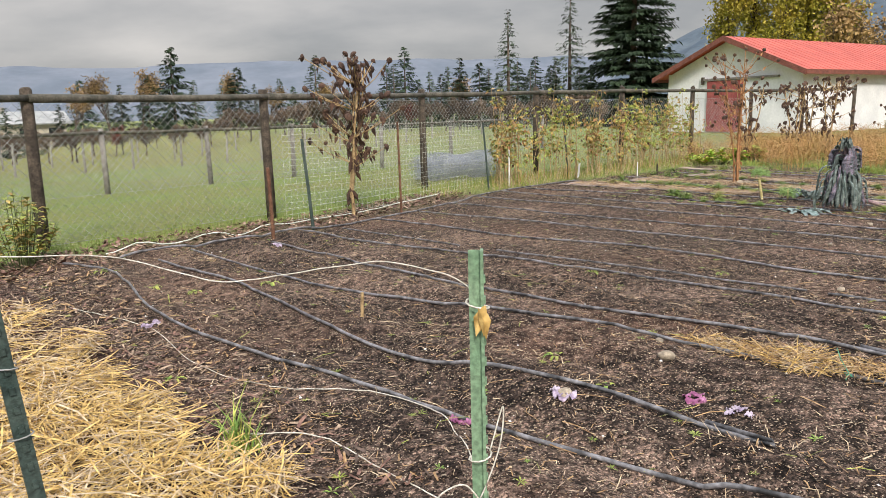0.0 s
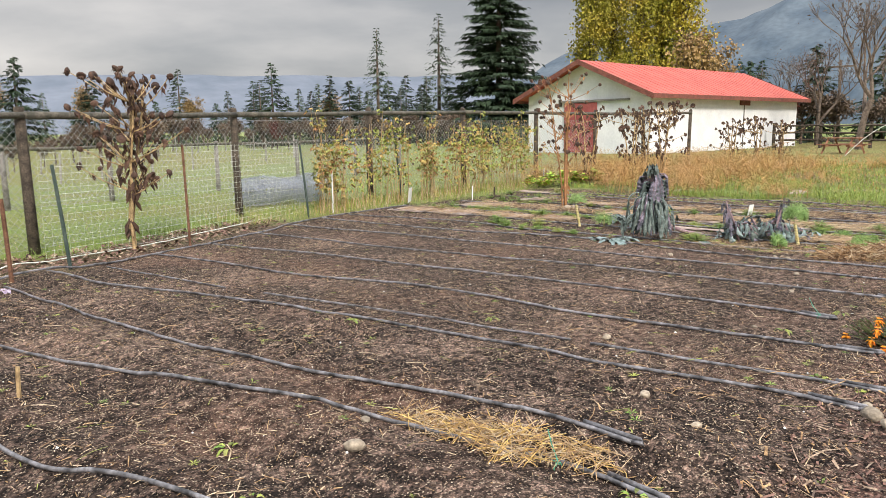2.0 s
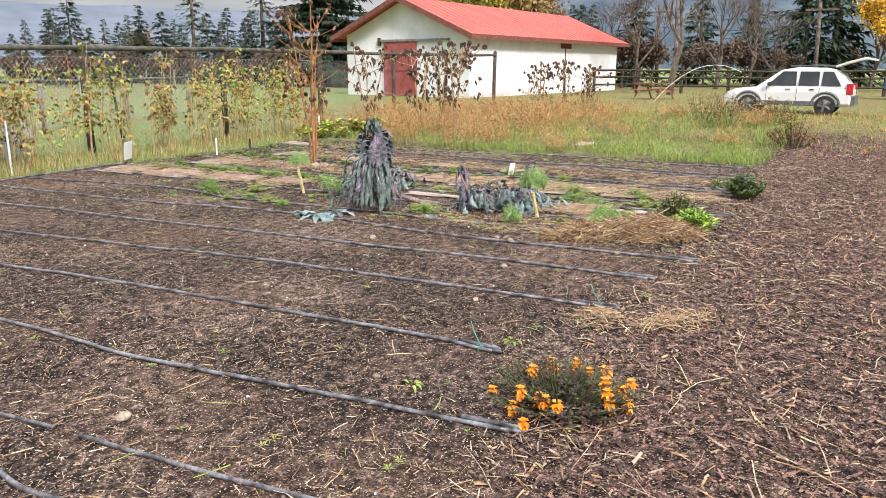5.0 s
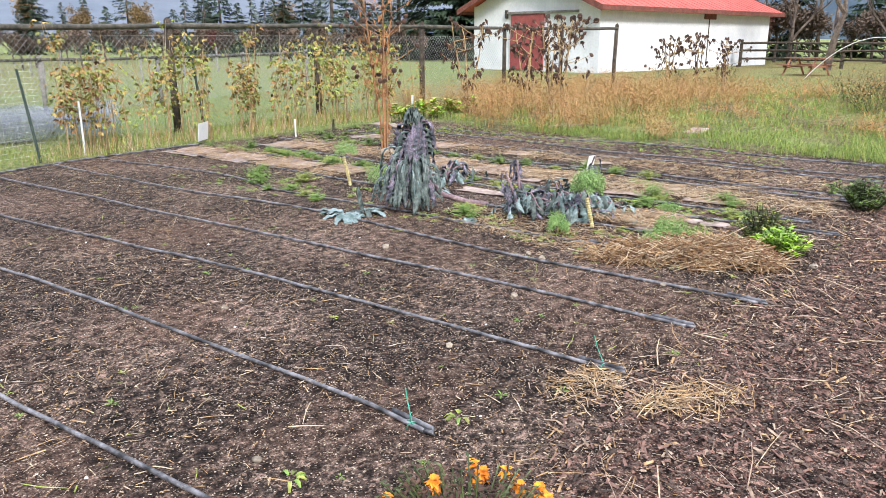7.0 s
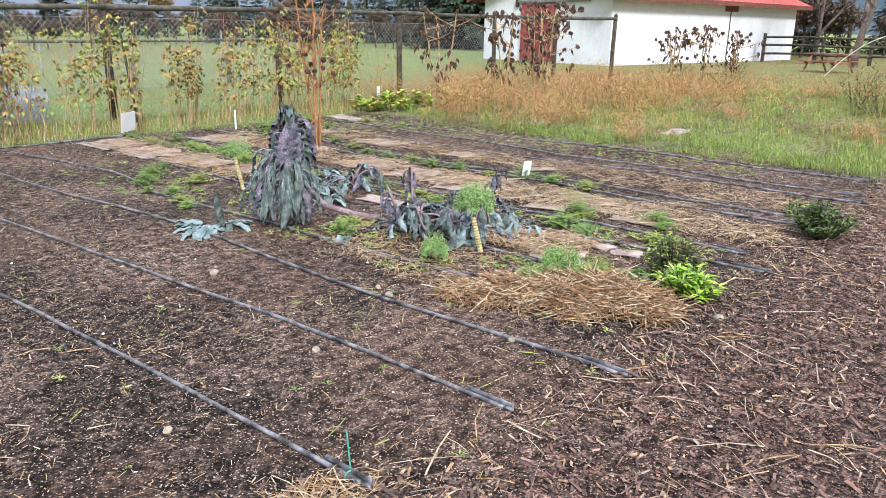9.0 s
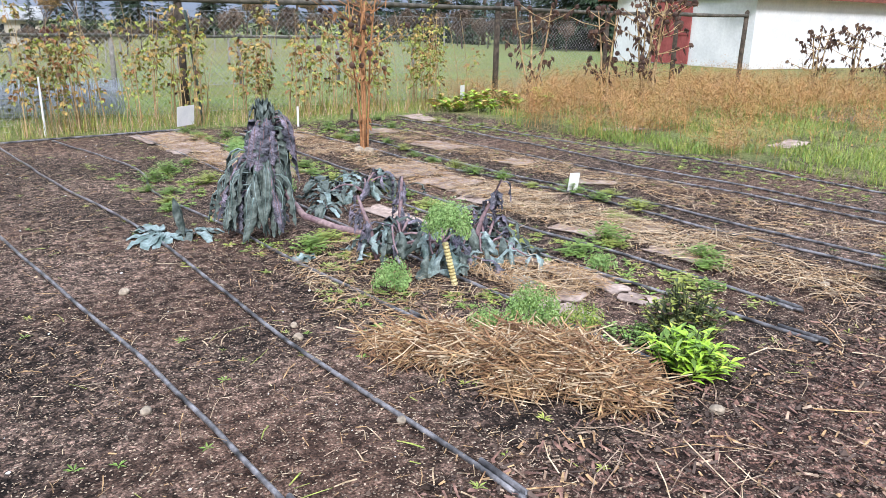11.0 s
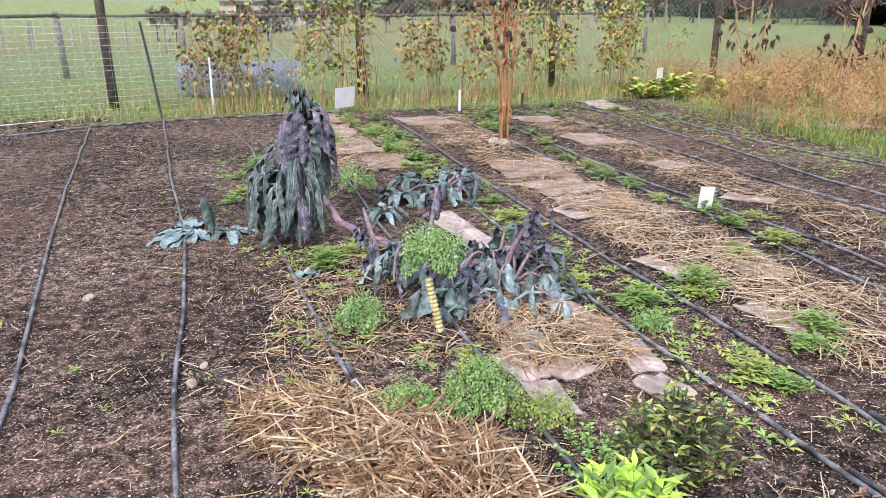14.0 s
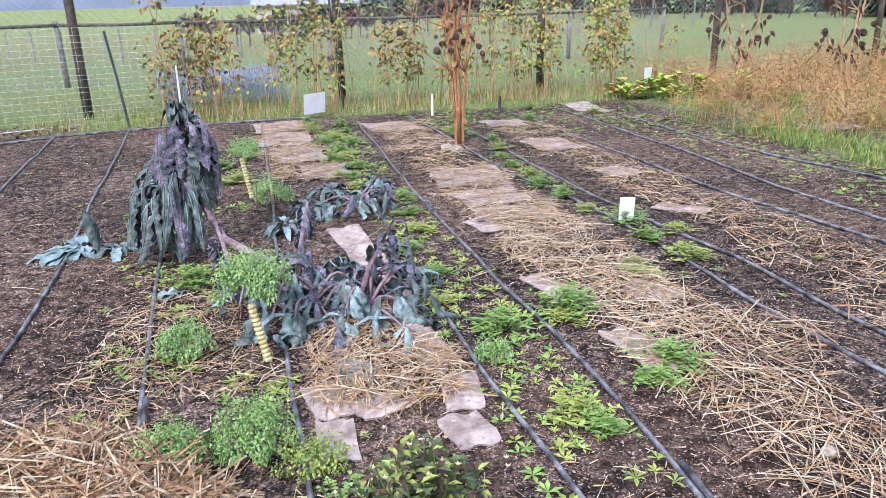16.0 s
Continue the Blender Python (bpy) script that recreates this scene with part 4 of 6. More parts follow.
    Build().box((-0.8, -0.1, 0.38), (0.8, 0.1, 0.7)).ob("rear_bumper", "cladding", car)
    return car


suv(35.2, -0.27, height(35.2, 1.5), -4)
truck = thing("pickup_truck", 47.0, -1.75, height(47, -3), "bright blue pickup truck parked beyond the lawn", "truck", turn=0)
b = Build()
loft(b, [(y, [(-w, 0.5), (-w, t), (w, t), (w, 0.5)]) for y, t, w in ((-5.2, 1.15, 0.9), (-3.2, 1.15, 0.95), (0, 1.2, 0.95), (0.25, 1.1, 0.9))])
loft(b, [(y, [(-0.92, 1.15), (-w, t), (w, t), (0.92, 1.15)]) for y, t, w in ((-3.3, 1.2, 0.8), (-2.8, 1.85, 0.7), (-1.4, 1.85, 0.7), (-0.9, 1.2, 0.8))])
b.ob("body", "truck", truck)
Build().add([(-0.9, -2.9, 1.25), (-0.9, -1.2, 1.25), (-0.76, -1.5, 1.72), (-0.76, -2.7, 1.72), (-0.85, -2.9, 1.25), (-0.85, -1.2, 1.25), (-0.7, -1.5, 1.72), (-0.7, -2.7, 1.72)], [(3, 2, 1, 0), (4, 5, 6, 7), (0, 1, 5, 4), (1, 2, 6, 5), (2, 3, 7, 6), (3, 0, 4, 7)]).ob("window", "glass", truck)
for yw in (-4.2, -0.75):
    for s in (-1, 1):
        wheel(truck, s * 0.85, yw, 0.4, 0.25)
tagged(Build().tube([(38.5, 7.6 - k * 0.36, 1.9 * (1 - ((k - 7) / 7.6) ** 2) - 0.31) for k in range(0, 11)], 0.014, 6).ob("white_hoop", "white"), "white bent plastic pipe arching over the lawn", "pipe")


# ---- garden plants: shared builders ----
def crinkled(b, base, out, length, width, rise, droop, slot=0, ruffle=0.18, rows=9, rib=None):
    """A broad leaf that rises and arches over, with a ruffled edge."""
    base, out = Vector(base), Vector((out[0], out[1], 0)).normalized()
    side = Vector((-out.y, out.x, 0))
    ph = rnd(0, 6.28)
    cols = 5
    vs = []
    for i in range(rows + 1):
        t = i / rows
        p = base + out * length * (t * (1 - 0.35 * droop * t)) + Vector((0, 0, length * (rise * t - (rise + droop) * t * t * 0.85)))
        w = width * (0.12 + 0.88 * math.sin(math.pi * min(1, 0.08 + 0.92 * t)) ** 0.7) * (1 - 0.25 * t)
        if i == 0:
            w = width * 0.08
        for c in range(cols):
            u = c / (cols - 1) * 2 - 1
            z = ruffle * width * abs(u) * (0.6 * math.sin(ph + i * 2.3 + u * 2) + 0.5) + rnd(-0.03, 0.03) * width
            vs.append(p + side * (u * w / 2) * rnd(0.85, 1.1) + Vector((0, 0, z)) + out * rnd(-0.03, 0.03) * width)
    fs = [(i * cols + c, i * cols + c + 1, (i + 1) * cols + c + 1, (i + 1) * cols + c) for i in range(rows) for c in range(cols - 1)]
    b.add(vs, fs, slot)
    if rib is not None:
        b.tube([vs[i * cols + 2] + Vector((0, 0, -0.004)) for i in range(rows)], [width * 0.045 * (1 - 0.8 * i / rows) for i in range(rows)], 4, rib, False)


def around(n, jitter=0.4):
    for k in range(n):
        a = 2 * math.pi * k / n + rnd(-jitter, jitter)
        yield math.cos(a), math.sin(a)


# ---- the large wilted kale ----
def limp(b, path, width, face, slot=0, ruffle=0.22, rib=None):
    """A limp blistered leaf along a path, its margins curled back, with a pale midrib."""
    face = Vector(face).normalized()
    rows, cols, ph = len(path) - 1, 7, rnd(0, 6.28)
    vs = []
    for i, p in enumerate(path):
        t = i / rows
        d = (path[min(i + 1, rows)] - path[max(i - 1, 0)]).normalized()
        side = d.cross(face)
        side = side.normalized() if side.length > 1e-4 else Vector((1, 0, 0))
        nrm = side.cross(d)
        w = width * max(0.1, math.sin(math.pi * min(1.0, max(0.0, (t - 0.12) / 0.87) * 0.97 + 0.03)) ** 0.6)
        for c in range(cols):
            u = c / (cols - 1) * 2 - 1
            curl = -0.32 * w * u * u + ruffle * w * abs(u) * math.sin(ph + i * 2.3 + (2.6 if u > 0 else 0))
            vs.append(p + side * (u * w / 2 * rnd(0.9, 1.08)) + nrm * (curl + rnd(-0.075, 0.075) * w))
    b.add(vs, [(i * cols + c, i * cols + c + 1, (i + 1) * cols + c + 1, (i + 1) * cols + c) for i in range(rows) for c in range(cols - 1)], slot)
    if rib is not None:
        b.tube([vs[i * cols + 3] + face * 0.003 for i in range(rows)], [max(0.0012, 0.0052 * (1 - i / rows)) for i in range(rows)], 4, rib, False)


def droop_path(top, a, reach, length, lift=0.03, floor=0.015, swing=0.0, n=15):
    """Out from the stem over a small arch, then straight down."""
    out, side = Vector((math.cos(a), math.sin(a), 0)), Vector((-math.sin(a), math.cos(a), 0))
    pts = []
    for i in range(n + 1):
        t = i / n
        f = min(1.0, t / 0.3)
        p = Vector(top) + out * reach * (math.sin(f * math.pi / 2) + 0.18 * max(0, t - 0.3)) + side * swing * t * t
        p.z += lift * math.sin(f * math.pi) - length * max(0.0, t - 0.14) ** 1.15
        if p.z < floor:
            p += out * (floor - p.z) * 0.6
            p.z = floor + rnd(0, 0.01)
        pts.append(p)
    return pts


kx, ky = 10.69, 4.0
kale = thing("kale_plant", kx, ky, height(kx, ky), "tall wilted kale with limp purple-grey and dark green leaves", "kale")
Build().tube([(0.56, -0.5, 0.015), (0.4, -0.36, 0.05), (0.22, -0.2, 0.13), (0.12, -0.06, 0.32), (0.06, 0.0, 0.62), (0.04, 0, 0.86)], [0.024, 0.026, 0.026, 0.023, 0.02, 0.014], 8).ob("stem", "stem_purple", kale, True)
bp, bd = Build(), Build()
for k in range(38):
    a, z = rnd(-2.9, 1.9), rnd(0.66, 0.87)
    ln = rnd(0.24, 0.44)
    limp(bp if k % 5 else bd, droop_path((0.05 + 0.03 * math.cos(a), 0.03 * math.sin(a), z), a, rnd(0.07, 0.17), ln, rnd(0.0, 0.05), swing=rnd(-0.05, 0.05)), rnd(0.055, 0.11), (math.cos(a), math.sin(a), 0.15), ruffle=0.34, rib=1)
for k in range(22):
    a, z = rnd(0, 6.283), rnd(0.5, 0.74)
    limp(bp if k % 3 == 0 else bd, droop_path((0.03, 0, z), a, rnd(0.08, 0.16), rnd(0.22, 0.4), 0.02, swing=rnd(-0.06, 0.06)), rnd(0.06, 0.1), (math.cos(a), math.sin(a), 0.15), rib=1)
for k in range(62):
    a, z = rnd(2.0, 5.1), rnd(0.26, 0.56)
    limp(bp if k % 4 == 0 else bd, droop_path((0.0, 0.0, z), a, rnd(0.1, 0.36) * (1.15 - z * 0.6), z * rnd(0.75, 1.15), 0.05, swing=rnd(-0.08, 0.08)), rnd(0.035, 0.08), (math.cos(a), math.sin(a), 0.25), ruffle=0.34, rib=1)
for ox, oy in around(22):
    crinkled(bd, (0.04, 0, rnd(0.84, 0.9)), (ox, oy), rnd(0.08, 0.17), rnd(0.05, 0.09), rnd(0.4, 1.1), 0.9, ruffle=0.7)
bp.ob("purple_leaves", ["kale_purple", "stem_purple"], kale, True)
bd.ob("dark_leaves", ["kale_dark", "kale_blue"], kale, True)


def collapsed(x, y, stems, spread, leaves):
    """A kale plant fallen over: arching bare branches with shrivelled leaves hanging to the ground."""
    t = thing("collapsed_kale", x, y, height(x, y), "collapsed purple and blue-green kale on straw", "kale", "collapsed kale plants")
    st, lf = Build(), Build()
    for k in range(stems):
        a, reach, top = 6.283 * k / stems + rnd(-0.5, 0.5), spread * rnd(0.5, 1.1), rnd(0.06, 0.22)
        pts = [Vector((math.cos(a + 0.5 * f) * reach * f, math.sin(a + 0.5 * f) * reach * f, 0.01 + top * math.sin(min(2.7, 0.35 + 2.6 * f)))) for f in [q / 6 for q in range(7)]]
        st.tube(pts, [0.011 - 0.001 * q for q in range(7)], 5, caps=False)
        for _ in range(leaves):
            q = R.randrange(2, 7)
            c = a + rnd(-1.4, 1.4)
            limp(lf, droop_path(pts[q], c, rnd(0.04, 0.2), rnd(0.08, 0.2), 0.03, swing=rnd(-0.12, 0.12), n=8), rnd(0.03, 0.085), (math.cos(c), math.sin(c), 0.4), R.choice((0, 1, 1, 2, 2)), 0.4)
    st.ob("branches", "stem_purple", t, True)
    lf.ob("leaves", ["kale_purple", "kale_dark", "kale_blue"], t, True)
    return t


def rosette(x, y, n, length, width, rise, droop, mats, name, label, cat, group="", stemz=0.0, turn=None, arc=(0, 6.283)):
    t = thing(name, x, y, height(x, y), label, cat, group)
    builds = [Build() for _ in mats]
    for k in range(n):
        a = rnd(*arc)
        z = stemz * rnd(0.4, 1.0)
        crinkled(builds[k % len(mats)], (0.02 * math.cos(a), 0.02 * math.sin(a), z + 0.01), (math.cos(a), math.sin(a)), length * rnd(0.65, 1.15), width * rnd(0.7, 1.2), rise * rnd(0.6, 1.3), droop * rnd(0.7, 1.2))
    for b, m in zip(builds, mats):
        b.ob("leaves", m, t, True)
    if stemz:
        Build().tube([(0, 0, -0.02), (0.01, 0.01, stemz * 0.5), (0, 0, stemz)], [0.02, 0.017, 0.012], 7).ob("stem", "stem_purple", t, True)
    return t


rosette(10.02, 4.22, 13, 0.36, 0.1, 0.16, 0.2, ["kale_blue"], "broken_kale", "fallen blue-green kale leaves lying on the soil", "kale", arc=(1.0, 5.8))
rosette(10.24, 4.16, 14, 0.3, 0.08, 0.4, 0.5, ["kale_dark", "kale_blue"], "broken_kale", "low dark green kale shoot beside the tall plant", "kale")
up = thing("upright_kale_leaf", 10.14, 4.08, height(10.14, 4.08), "single dark green kale leaf standing upright", "leaf")
b = Build()
limp(b, [Vector((-0.05 * (q / 8) ** 2, 0.02 * q / 8, -0.01 + 0.3 * q / 8)) for q in range(9)], 0.075, (0.3, -1, 0.1), ruffle=0.08)
b.ob("blade", "kale_dark", up, True)
for x, y, n, r, lv in ((11.85, 4.5, 6, 0.32, 5), (11.38, 2.8, 8, 0.42, 7), (11.62, 2.62, 7, 0.36, 6), (11.2, 3.0, 6, 0.34, 6), (11.66, 2.95, 6, 0.34, 5)):
    collapsed(x, y, n, r, lv)
for x, y, s in ((11.95, 4.7, 1.0), (11.5, 4.55, 0.9), (11.7, 5.0, 1.0), (12.1, 5.2, 0.8), (11.3, 4.2, 0.8)):
    rosette(x, y, 17, 0.25 * s, 0.075 * s, 0.55, 0.5, ["kale_dark", "kale_dark", "kale_blue"], "young_broccoli", "low blue-green brassica with broad leaves", "brassica", "broccoli row", 0.06)
rosette(11.44, 2.18, 3, 0.3, 0.13, 0.1, 0.25, ["kale_blue"], "fallen_leaf", "large limp blue-green leaf lying on straw", "leaf", arc=(-1.9, -1.2))
rosette(10.72, 3.25, 2, 0.22, 0.12, 0.12, 0.2, ["kale_blue"], "fallen_leaf", "single blue-green leaf dropped on the soil", "leaf", arc=(3.0, 3.4))
# bare upright stems of the collapsed plants
for x, y, dx, dy, h in ((11.0, 2.95, -0.08, 0.12, 0.42), (11.55, 2.7, 0.22, -0.05, 0.5), (11.3, 3.15, 0.1, 0.12, 0.45)):
    t = thing("withered_kale", x, y, height(x, y), "withered grey-purple kale with shrivelled leaves", "kale", "withered kale")
    Build().tube([(0, 0, -0.02), (dx * 0.4, dy * 0.4, h * 0.5), (dx, dy, h)], [0.02, 0.016, 0.008], 6).ob("stalk", "stem_purple", t, True)
    b = Build()
    for k in range(12):
        f = rnd(0.35, 1)
        a = rnd(0, 6.28)
        limp(b, droop_path((dx * f, dy * f, h * f), a, rnd(0.02, 0.07), rnd(0.08, 0.18), 0.01, n=8), rnd(0.02, 0.05), (math.cos(a), math.sin(a), 0.2), ruffle=0.45)
    b.ob("leaves", "kale_purple", t, True)


def curly(x, y, r, h, stem, n=420, label="bright green curly kale with frilled leaves", mats=("curly",)):
    n = int(n * 2.6)
    t = thing("curly_kale", x, y, height(x, y), label, "kale", "curly kale plants")
    b = Build()
    for k in range(11):
        # each leaf is a frilled plume arching out and down from the crown
        a, reach, lift = 2 * math.pi * k / 11 + rnd(-0.4, 0.4), r * rnd(0.55, 1.1), h * rnd(0.5, 1.1)
        for q in range(n // 11):
            f = rnd(0.2, 1.0) ** 0.7
            c = Vector((math.cos(a) * reach * f, math.sin(a) * reach * f, (stem if stem > 0.15 else 0.0) + lift * math.sin(0.5 + f * 2.2) * 0.95))
            w = r * 0.42 * math.sin(0.4 + 2.5 * f)
            o = Vector((R.gauss(0, 1), R.gauss(0, 1), R.gauss(0, 0.8))).normalized() * w * rnd(0.6, 1.0)
            p = c + o
            p.z = max(p.z, 0.015)
            d = o * 3 / max(w, 0.01) + Vector((rnd(-1, 1), rnd(-1, 1), rnd(-0.6, 0.8)))
            b.leaf(p, d, (rnd(-1, 1), rnd(-1, 1), 0.6), rnd(0.008, 0.018), rnd(0.008, 0.016), 0.9, q % len(mats))
    b.ob("leaves", list(mats), t)
    b = Build()
    if stem > 0.15:
        for k in range(13):
            f = k / 13
            p = Vector((0.03 - 0.05 * f, -0.04 + 0.04 * f, stem * f))
            b.tube([p, p + Vector((-0.002, 0.002, stem / 13 * 0.55)), p + Vector((-0.003, 0.003, stem / 13))], [0.016, 0.021, 0.015], 7, 0)
    else:
        b.tube([(0, 0, -0.01), (0, 0, stem + h * 0.3)], [0.014, 0.01], 6)
    b.ob("stem", "stem", t, True)
    return t


curly(11.08, 2.33, 0.17, 0.22, 0.26, 1500)
curly(10.76, 2.42, 0.11, 0.15, 0.06, 700)
curly(10.77, 1.57, 0.13, 0.16, 0.06, 800, mats=("curly", "curly", "green"))
curly(11.03, 1.57, 0.15, 0.17, 0.06, 1200, mats=("curly", "curly", "green"))
curly(11.22, 1.42, 0.12, 0.1, 0.03, 400, mats=("yellow_green", "green"))
curly(11.07, 5.3, 0.14, 0.14, 0.32, 600)
curly(11.25, 4.95, 0.16, 0.2, 0.1, 600)
curly(12.05, 2.0, 0.09, 0.1, 0.03, 300)


def leafy(x, y, r, h, n, ll, lw, mats, name, label, cat, group="", droop=0.4):
    """A dense mound of small pointed leaves on short shoots."""
    t = thing(name, x, y, height(x, y), label, cat, group)
    b, st = Build(), Build()
    shoots = max(8, n // 14)
    for k in range(shoots):
        a, f = rnd(0, 6.283), math.sqrt(rnd(0, 1))
        top = Vector((math.cos(a) * r * f, math.sin(a) * r * f, h * (1 - 0.55 * f * f) * rnd(0.75, 1.1)))
        base = Vector((top.x * 0.4, top.y * 0.4, -0.01))
        st.tube([base, top], [0.005, 0.003], 3, caps=False)
        for q in range(n // shoots):
            g = rnd(0.3, 1.0)
            p = base.lerp(top, g)
            c = rnd(0, 6.283)
            b.leaf(p, (math.cos(c), math.sin(c), rnd(0.1, 0.9)), (0, 0, 1), ll * rnd(0.6, 1.1), lw * rnd(0.7, 1.1), droop, R.randrange(len(mats)))
    b.ob("leaves", list(mats), t)
    st.ob("shoots", "bush", t)
    return t


leafy(11.2, 0.78, 0.19, 0.2, 520, 0.11, 0.026, ["lime", "lime", "green"], "lime_green_plant", "lime green bushy plant with narrow pointed leaves", "plant")
t = leafy(11.5, 1.0, 0.22, 0.29, 1100, 0.06, 0.022, ["bush", "bush", "olive", "yellow_green", "brown_leaf"], "flowering_bush", "dark olive bush with small faded white blooms", "plant")
b = Build()
for k in range(16):
    a, f = rnd(0, 6.28), math.sqrt(rnd(0, 1))
    p = (math.cos(a) * 0.28 * f, math.sin(a) * 0.28 * f, 0.34 * (1 - 0.5 * f * f))
    for ox, oy in around(4):
        b.leaf(p, (ox, oy, 1.2), (0, 0, 1), 0.016, 0.008, 0.2)
tagged(b.ob("flowers", "straw_pale", t), kind="stuff")
leafy(13.3, 0.62, 0.27, 0.28, 800, 0.09, 0.03, ["bush", "green", "bush"], "round_shrub", "low round dark green shrub beside the path", "shrub")
leafy(11.3, 1.15, 0.18, 0.07, 420, 0.03, 0.018, ["green", "curly"], "low_herb", "low spreading green herb beside the straw", "plant")
leafy(14.0, 0.95, 0.2, 0.14, 160, 0.07, 0.03, ["green", "bush"], "low_herb", "low green herb at the end of a row", "plant")
leafy(19.6, 0.55, 0.5, 0.6, 800, 0.09, 0.035, ["stalk", "brown_leaf", "stalk"], "withered_shrub", "withered rust-brown round shrub beside the path", "shrub")
for x, y, r, h in ((22.5, 2.2, 0.8, 0.7), (24.0, 3.0, 0.9, 0.8), (25.5, 1.5, 0.7, 0.6), (26.0, 2.6, 0.9, 0.7), (23.6, 1.2, 0.5, 0.45), (28.6, 9.4, 1.0, 0.9), (30.6, 8.2, 0.9, 0.8), (27.6, 8.4, 0.8, 0.7)):
    leafy(x, y, r, h, 420, 0.13, 0.03, ["dry_grass", "brown_leaf", "ochre", "olive"], "dry_clump", "dry brown clump of spent garden plants", "plant", "dry clumps")


# ---- marigold ----
mg = leafy(7.16, 0.6, 0.37, 0.17, 1900, 0.045, 0.013, ["bush", "brown_leaf", "brown_leaf", "brown_leaf"], "marigold", "frosted marigold with orange flowers and dark foliage", "flower")
for k in range(22):
    a, f = rnd(0, 6.28), math.sqrt(rnd(0.15, 1))
    p = Vector((math.cos(a) * 0.35 * f, math.sin(a) * 0.35 * f, 0.18 - 0.14 * f * f + rnd(-0.05, 0.01)))
    b = Build()
    for ring, (tilt, s) in enumerate(((-0.5, 0.04), (0.2, 0.036), (1.0, 0.026))):
        for ox, oy in around(9):
            b.leaf(p + Vector((0, 0, ring * 0.006)), (ox, oy, tilt - 0.5), (0, 0, 1), s * rnd(0.9, 1.2), 0.022, 0.3)
    b.tube([p + Vector((0, 0, -0.05)), p], [0.006, 0.013], 5, caps=False)
    b.ob("flower", "orange", mg)


# ---- dead sunflowers ----
def sunflower(x, y, h, stems, heads, leaves, spread, stalk_mat="cane", label="dead branching sunflower with dark drooping seed heads", leaf_mat="brown_leaf", size=1.0):
    t = thing("dead_sunflower", x, y, height(x, y), label, "sunflower", "dead sunflowers")
    st, lf = Build(), Build()
    tips = []
    for s in range(stems):
        a = rnd(0, 6.28)
        w = spread * rnd(0.1, 0.45)
        pts = [Vector((0.05 * math.cos(a), 0.05 * math.sin(a), -0.03))]
        for k in range(1, 7):
            f = k / 6
            pts.append(Vector((math.cos(a) * w * f + rnd(-0.02, 0.02), math.sin(a) * w * f + rnd(-0.02, 0.02), h * rnd(0.9, 1.0) * f)))
        st.tube(pts, [0.02 * size * (1 - 0.1 * k) for k in range(7)], 6, caps=False)
        tips.append(pts[-1])
        for k in range(max(1, heads // stems)):
            i = R.choice((2, 3, 4, 4, 5, 5))
            c = rnd(0, 6.28)
            q = pts[i] + Vector((math.cos(c), math.sin(c), 0)) * spread * rnd(0.2, 0.75) + Vector((0, 0, rnd(0.2, 0.45) * h * 0.4))
            q.z = min(q.z, h * 1.03)
            st.tube([pts[i], (pts[i] + q) / 2 + Vector((0, 0, -0.03)), q], [0.008 * size, 0.006 * size, 0.004 * size], 4, caps=False)
            tips.append(q)
            for _ in range(leaves // max(1, heads)):
                g = rnd(0.2, 1)
                p = pts[i].lerp(q, g)
                c = rnd(0, 6.28)
                lf.leaf(p, (math.cos(c) * 0.5, math.sin(c) * 0.5, -1), (math.cos(c + 1), math.sin(c + 1), 0.2), rnd(0.07, 0.15) * size, rnd(0.025, 0.06) * size, 0.3)
        for _ in range(leaves // (2 * stems)):
            p = pts[R.randrange(1, 7)] + Vector((rnd(-0.03, 0.03), rnd(-0.03, 0.03), rnd(-0.1, 0.1)))
            c = rnd(0, 6.28)
            lf.leaf(p, (math.cos(c) * 0.6, math.sin(c) * 0.6, -1), (math.cos(c + 1), math.sin(c + 1), 0.2), rnd(0.08, 0.18) * size, rnd(0.03, 0.07) * size, 0.3)
    for p in tips:
        c = rnd(0, 6.28)
        d = Vector((math.cos(c) * 0.8, math.sin(c) * 0.8, rnd(-0.9, 0.1))).normalized()
        r = rnd(0.03, 0.055) * size
        hd = Build()
        hd.tube([p - d * 0.012, p + d * 0.012, p + d * 0.03, p + d * 0.038], [r * 0.4, r, r * 0.9, r * 0.3], 9)
        for ox, oy in around(6):
            hd.leaf(p, (ox + d.x, oy + d.y, d.z), (0, 0, 1), r * 1.7, r * 0.6, 0.6)
        hd.ob("seed_head", "brown_leaf", t)
    st.ob("stalks", stalk_mat, t, True)
    lf.ob("leaves", leaf_mat, t)
    return t


sunflower(6.1, 8.72, 2.2, 3, 66, 200, 0.95, size=1.1)
sunflower(13.27, 6.8, 2.4, 3, 54, 100, 0.85, "stalk", "tall dead rust-brown stalk with dry twigs and leaves", "stalk", 0.8)
Build().tube([(0, 0, -0.03), (0.01, 0.01, 0.5), (-0.01, 0, 1.1), (0.02, 0, 1.7)], [0.026, 0.023, 0.02, 0.012], 8).ob("main_stalk", "stalk", bpy.data.objects["dead_sunflower.001"], True)
for x, y, h, n in ((20.4, 8.1, 2.15, 34), (21.2, 8.9, 2.0, 26), (19.8, 8.7, 1.9, 20), (29.6, 8.6, 1.75, 26), (30.4, 8.0, 1.6, 20), (29.0, 9.3, 1.65, 22), (18.4, 9.2, 2.0, 12)):
    sunflower(x, y, h, 3, n, 90, 1.0, "cane", size=1.25)


